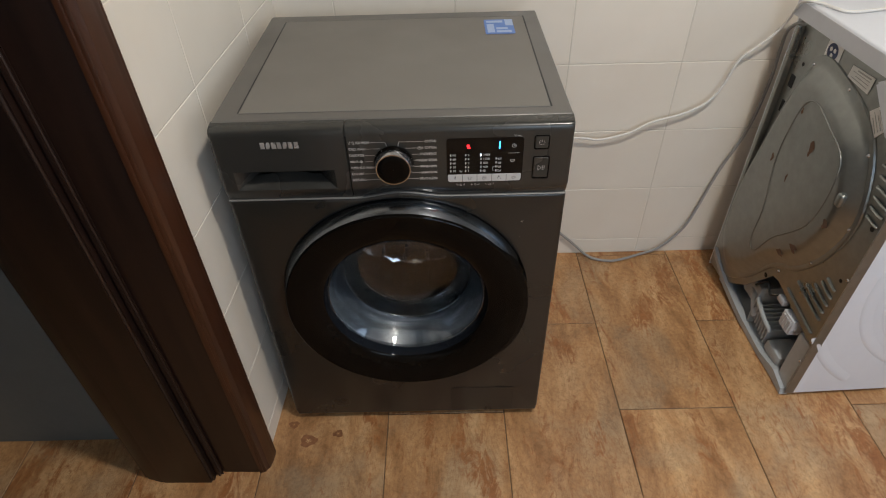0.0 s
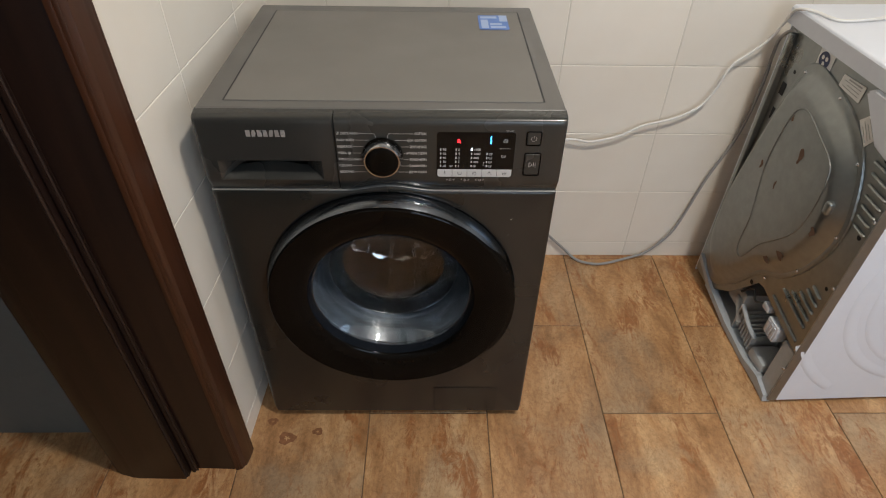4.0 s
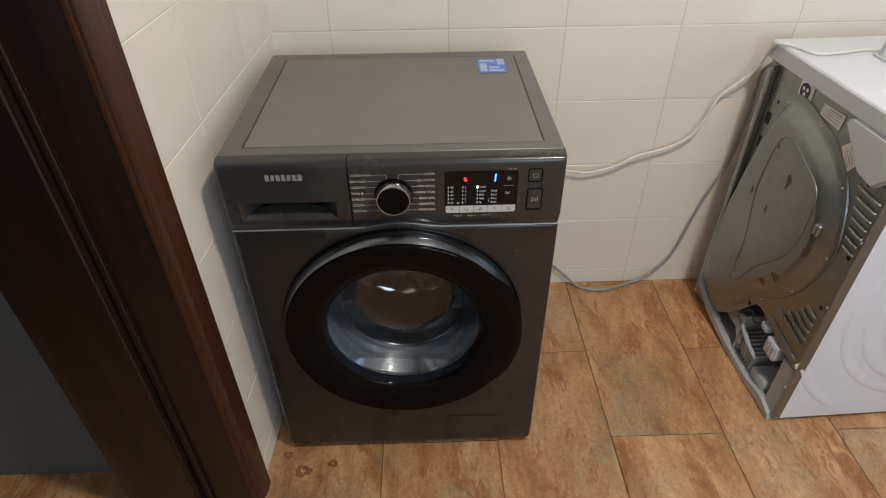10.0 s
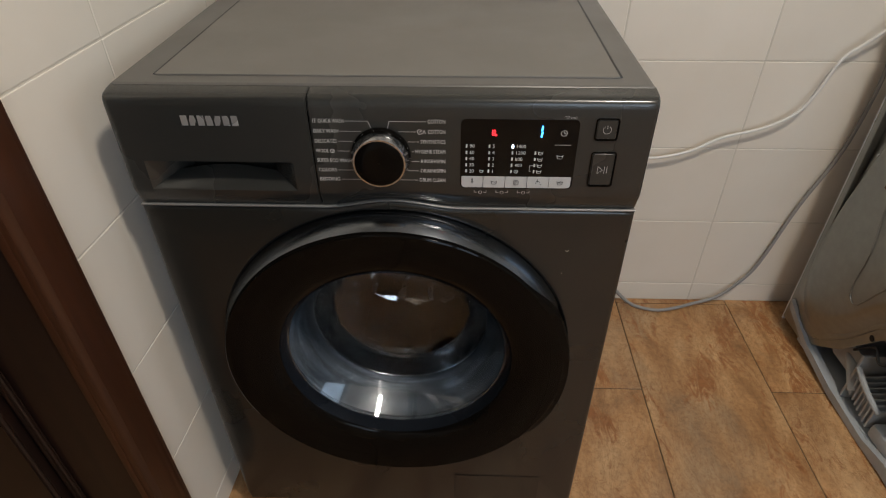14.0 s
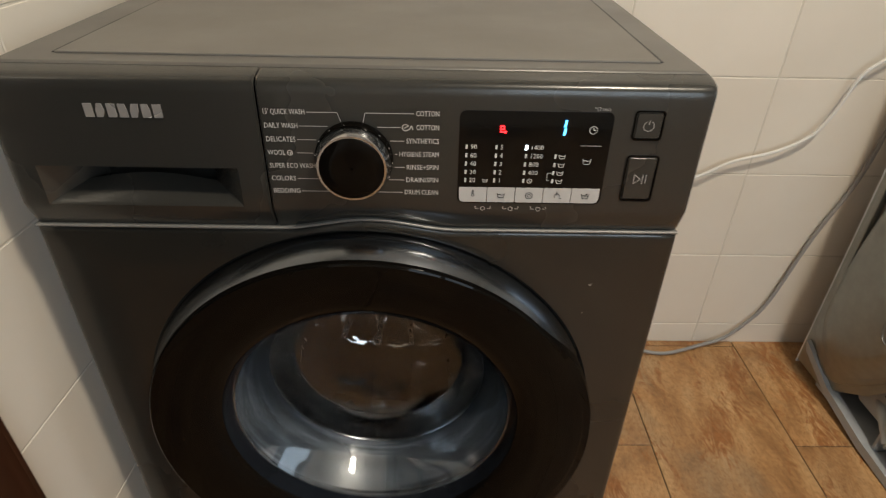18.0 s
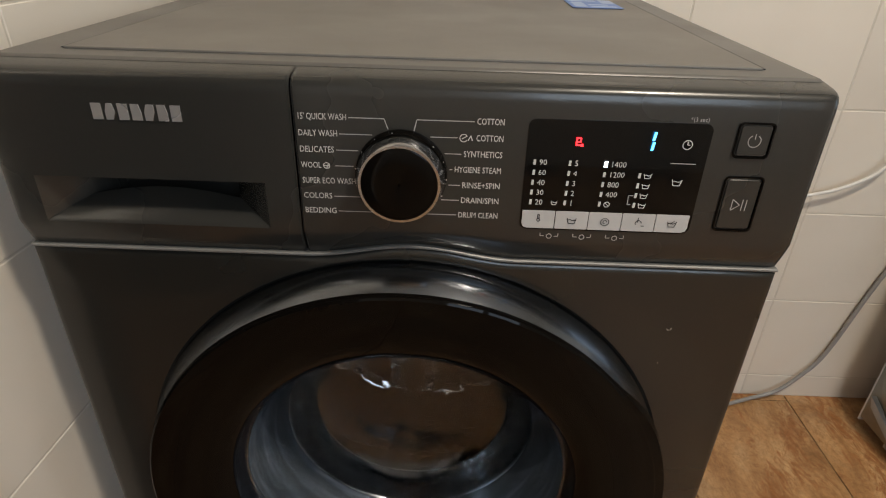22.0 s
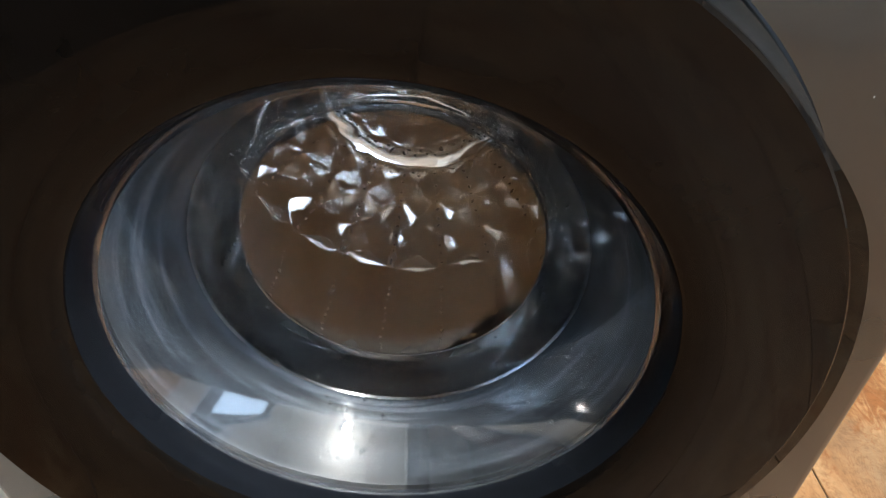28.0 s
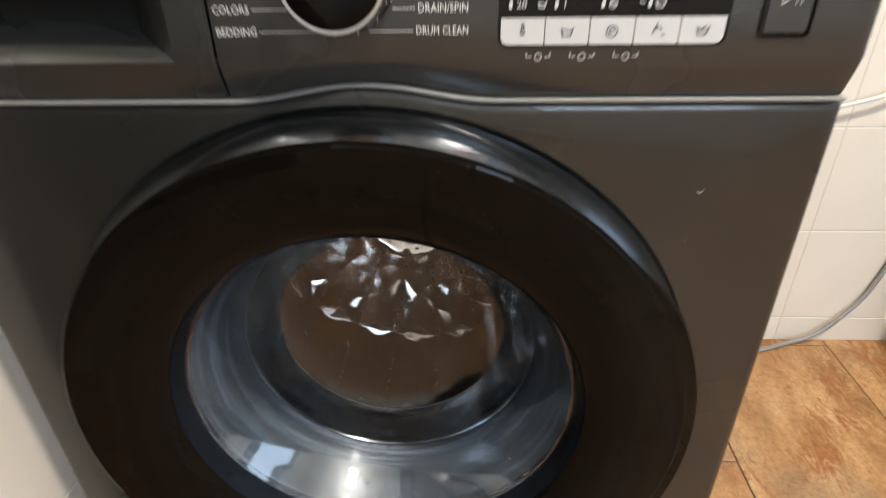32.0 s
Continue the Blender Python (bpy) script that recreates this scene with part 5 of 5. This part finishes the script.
part("loose_wire", tube([(0.016, 0.160, 0.205), (-0.004, 0.190, 0.178), (0.004, 0.225, 0.188), (0.012, 0.275, 0.130)], 0.0028, 6), DARK, dryer, "", True)

# ---- loose things and cables ----
cap_thing = thing("plastic_cap", (1.400, 0.395, 0.832), "pale grey round plastic cap lying on the dryer", "cap")
bm = bmesh.new()
bmesh.ops.create_cone(bm, cap_ends=True, segments=32, radius1=0.021, radius2=0.017, depth=0.040)
bmesh.ops.translate(bm, verts=bm.verts, vec=(0, 0, 0.020))
bmesh.ops.bevel(bm, geom=[e for e in bm.edges if len(e.link_faces) == 2], offset=0.003, segments=2, affect="EDGES")
part("shell", bm, CAP, cap_thing, "", True)
part("collar", block((-0.023, -0.023, 0.0), (0.023, 0.023, 0.006), 0.003), CAP, cap_thing, "", True)

cord = new("power_cord", mesh_of("power_cord", tube([(0.480, 0.560, 0.46), (0.620, 0.580, 0.45), (0.720, 0.590, 0.447), (0.777, 0.592, 0.444), (0.822, 0.592, 0.438), (0.897, 0.592, 0.456), (0.958, 0.592, 0.489), (1.037, 0.592, 0.512), (1.094, 0.592, 0.545), (1.121, 0.592, 0.590), (1.144, 0.590, 0.662), (1.177, 0.586, 0.697), (1.205, 0.575, 0.735), (1.211, 0.552, 0.778), (1.205, 0.520, 0.822), (1.208, 0.488, 0.8365), (1.228, 0.470, 0.8365), (1.252, 0.420, 0.8365), (1.316, 0.426, 0.8365), (1.372, 0.440, 0.8365), (1.396, 0.425, 0.840)], 0.0034, 10), WHITE_CABLE, True))
tagged(cord, "white power cord sagging along the tiled wall", "cable")
hose = new("grey_hose", mesh_of("grey_hose", tube([(1.233, 0.490, 0.772), (1.222, 0.520, 0.778), (1.222, 0.560, 0.745), (1.240, 0.594, 0.690), (1.246, 0.600, 0.587), (1.232, 0.602, 0.448), (1.190, 0.602, 0.313), (1.150, 0.602, 0.136), (1.114, 0.600, 0.070), (1.072, 0.597, 0.026), (1.020, 0.592, 0.0075), (0.928, 0.563, 0.0065), (0.869, 0.572, 0.0065), (0.836, 0.592, 0.012), (0.788, 0.600, 0.057), (0.700, 0.590, 0.14), (0.600, 0.560, 0.2)], 0.0042, 10), GREY_CABLE, True))
tagged(hose, "grey hose hanging down the wall to the floor", "hose")


# ---- what moves ----
def angle_changed(t):
    return abs(t - 11.5) < 0.01 or abs(t - 19.5) < 0.01 or abs(t - 4.7) < 0.01 or abs(t - 27.7) < 0.01


def motions():
    """The drum rests, tumbles one way, rests, tumbles back, and rests."""
    rows, angle = [], 0.0
    for q in range(0, 321):
        t = q / 10
        moving = 4.8 <= t < 11.5 or 19.6 <= t < 27.7
        if moving or q in (0, 320) or angle_changed(t):
            rows.append((t, pose(DX, 0, DZ, 0, angle, 0)))
        if 4.8 <= t < 11.5:
            angle += 31 if 5.0 <= t < 11.3 else 11
        elif 19.6 <= t < 27.7:
            angle -= 33 if 19.8 <= t < 27.5 else 11
    walk(drum, rows)


# ---- tiles, piece by piece ----
def tile_mesh(name, sx, sy, sz, material, bevel=0.0011):
    bm = block((0, 0, 0), (sx, sy, sz), bevel, 1)
    return mesh_of(name, bm, material)


SHARED = {}


def place_tile(parent, name, size, at, material):
    key = (name, *(round(v, 4) for v in size))
    if key not in SHARED:
        SHARED[key] = tile_mesh(name, *size, material)
    ob = new(name, SHARED[key])
    ob.location = at
    ob.parent = parent


JOINT = 0.0021
ZS = [0.0, 0.058] + [0.058 + 0.1973 * k for k in range(1, 13)]
XS = [-0.046, 0.126] + [0.126 + 0.2934 * k for k in range(1, 10)]
YS = [0.0, 0.197, 0.490, 0.720]
for za, zb in zip(ZS, ZS[1:]):
    for xa, xb in zip(XS, XS[1:]):
        place_tile(north, "tile", (xb - xa - JOINT, 0.006, zb - za - JOINT), (xa + JOINT / 2, NORTH + 0.0005, za + JOINT / 2), WALL_TILE)
    for ya, yb in zip(YS, YS[1:]):
        place_tile(west, "tile", (0.006, yb - ya - JOINT, zb - za - JOINT), (-0.0065, ya + JOINT / 2, za + JOINT / 2), WALL_TILE)
for x, y, rad in ((-0.008, -0.016, 0.014), (0.035, -0.062, 0.023), (0.106, -0.044, 0.014)):
    bm, rim = bmesh.new(), []
    for k in range(20):
        a = 2 * math.pi * k / 20
        w = 1 + 0.14 * math.sin(3 * a + 40 * x) + 0.08 * math.sin(7 * a)
        rim.append([bm.verts.new((x + rad * w * g * math.cos(a), y + 0.8 * rad * w * g * math.sin(a), 0.0003)) for g in (0.90, 0.24 + 0.14 * math.sin(5 * a + x * 90))])
    for k in range(20):
        p, q = rim[k], rim[(k + 1) % 20]
        bm.faces.new((p[0], q[0], q[1], p[1]))
    part("ring_stain", bm, FLOOR_STAIN, floor, "brown ring stain")
COLUMN, LONG = 0.2925, 0.588
for c in range(-6, 8):
    xa = 0.228 + COLUMN * c
    first = 0.008 if c % 2 == 0 else 0.302
    for r in range(-4, 3):
        ya, yb = first + LONG * r, first + LONG * (r + 1)
        ya, yb = max(ya, -2.2), min(yb, NORTH + 0.004)
        if ya > NORTH - 0.01 or yb < -2.15:
            continue
        place_tile(floor, "floor_tile", (COLUMN - 0.0022, yb - ya - 0.0022, 0.003), (xa + 0.0011, ya + 0.0011, -0.003), FLOOR_TILE)

motions()
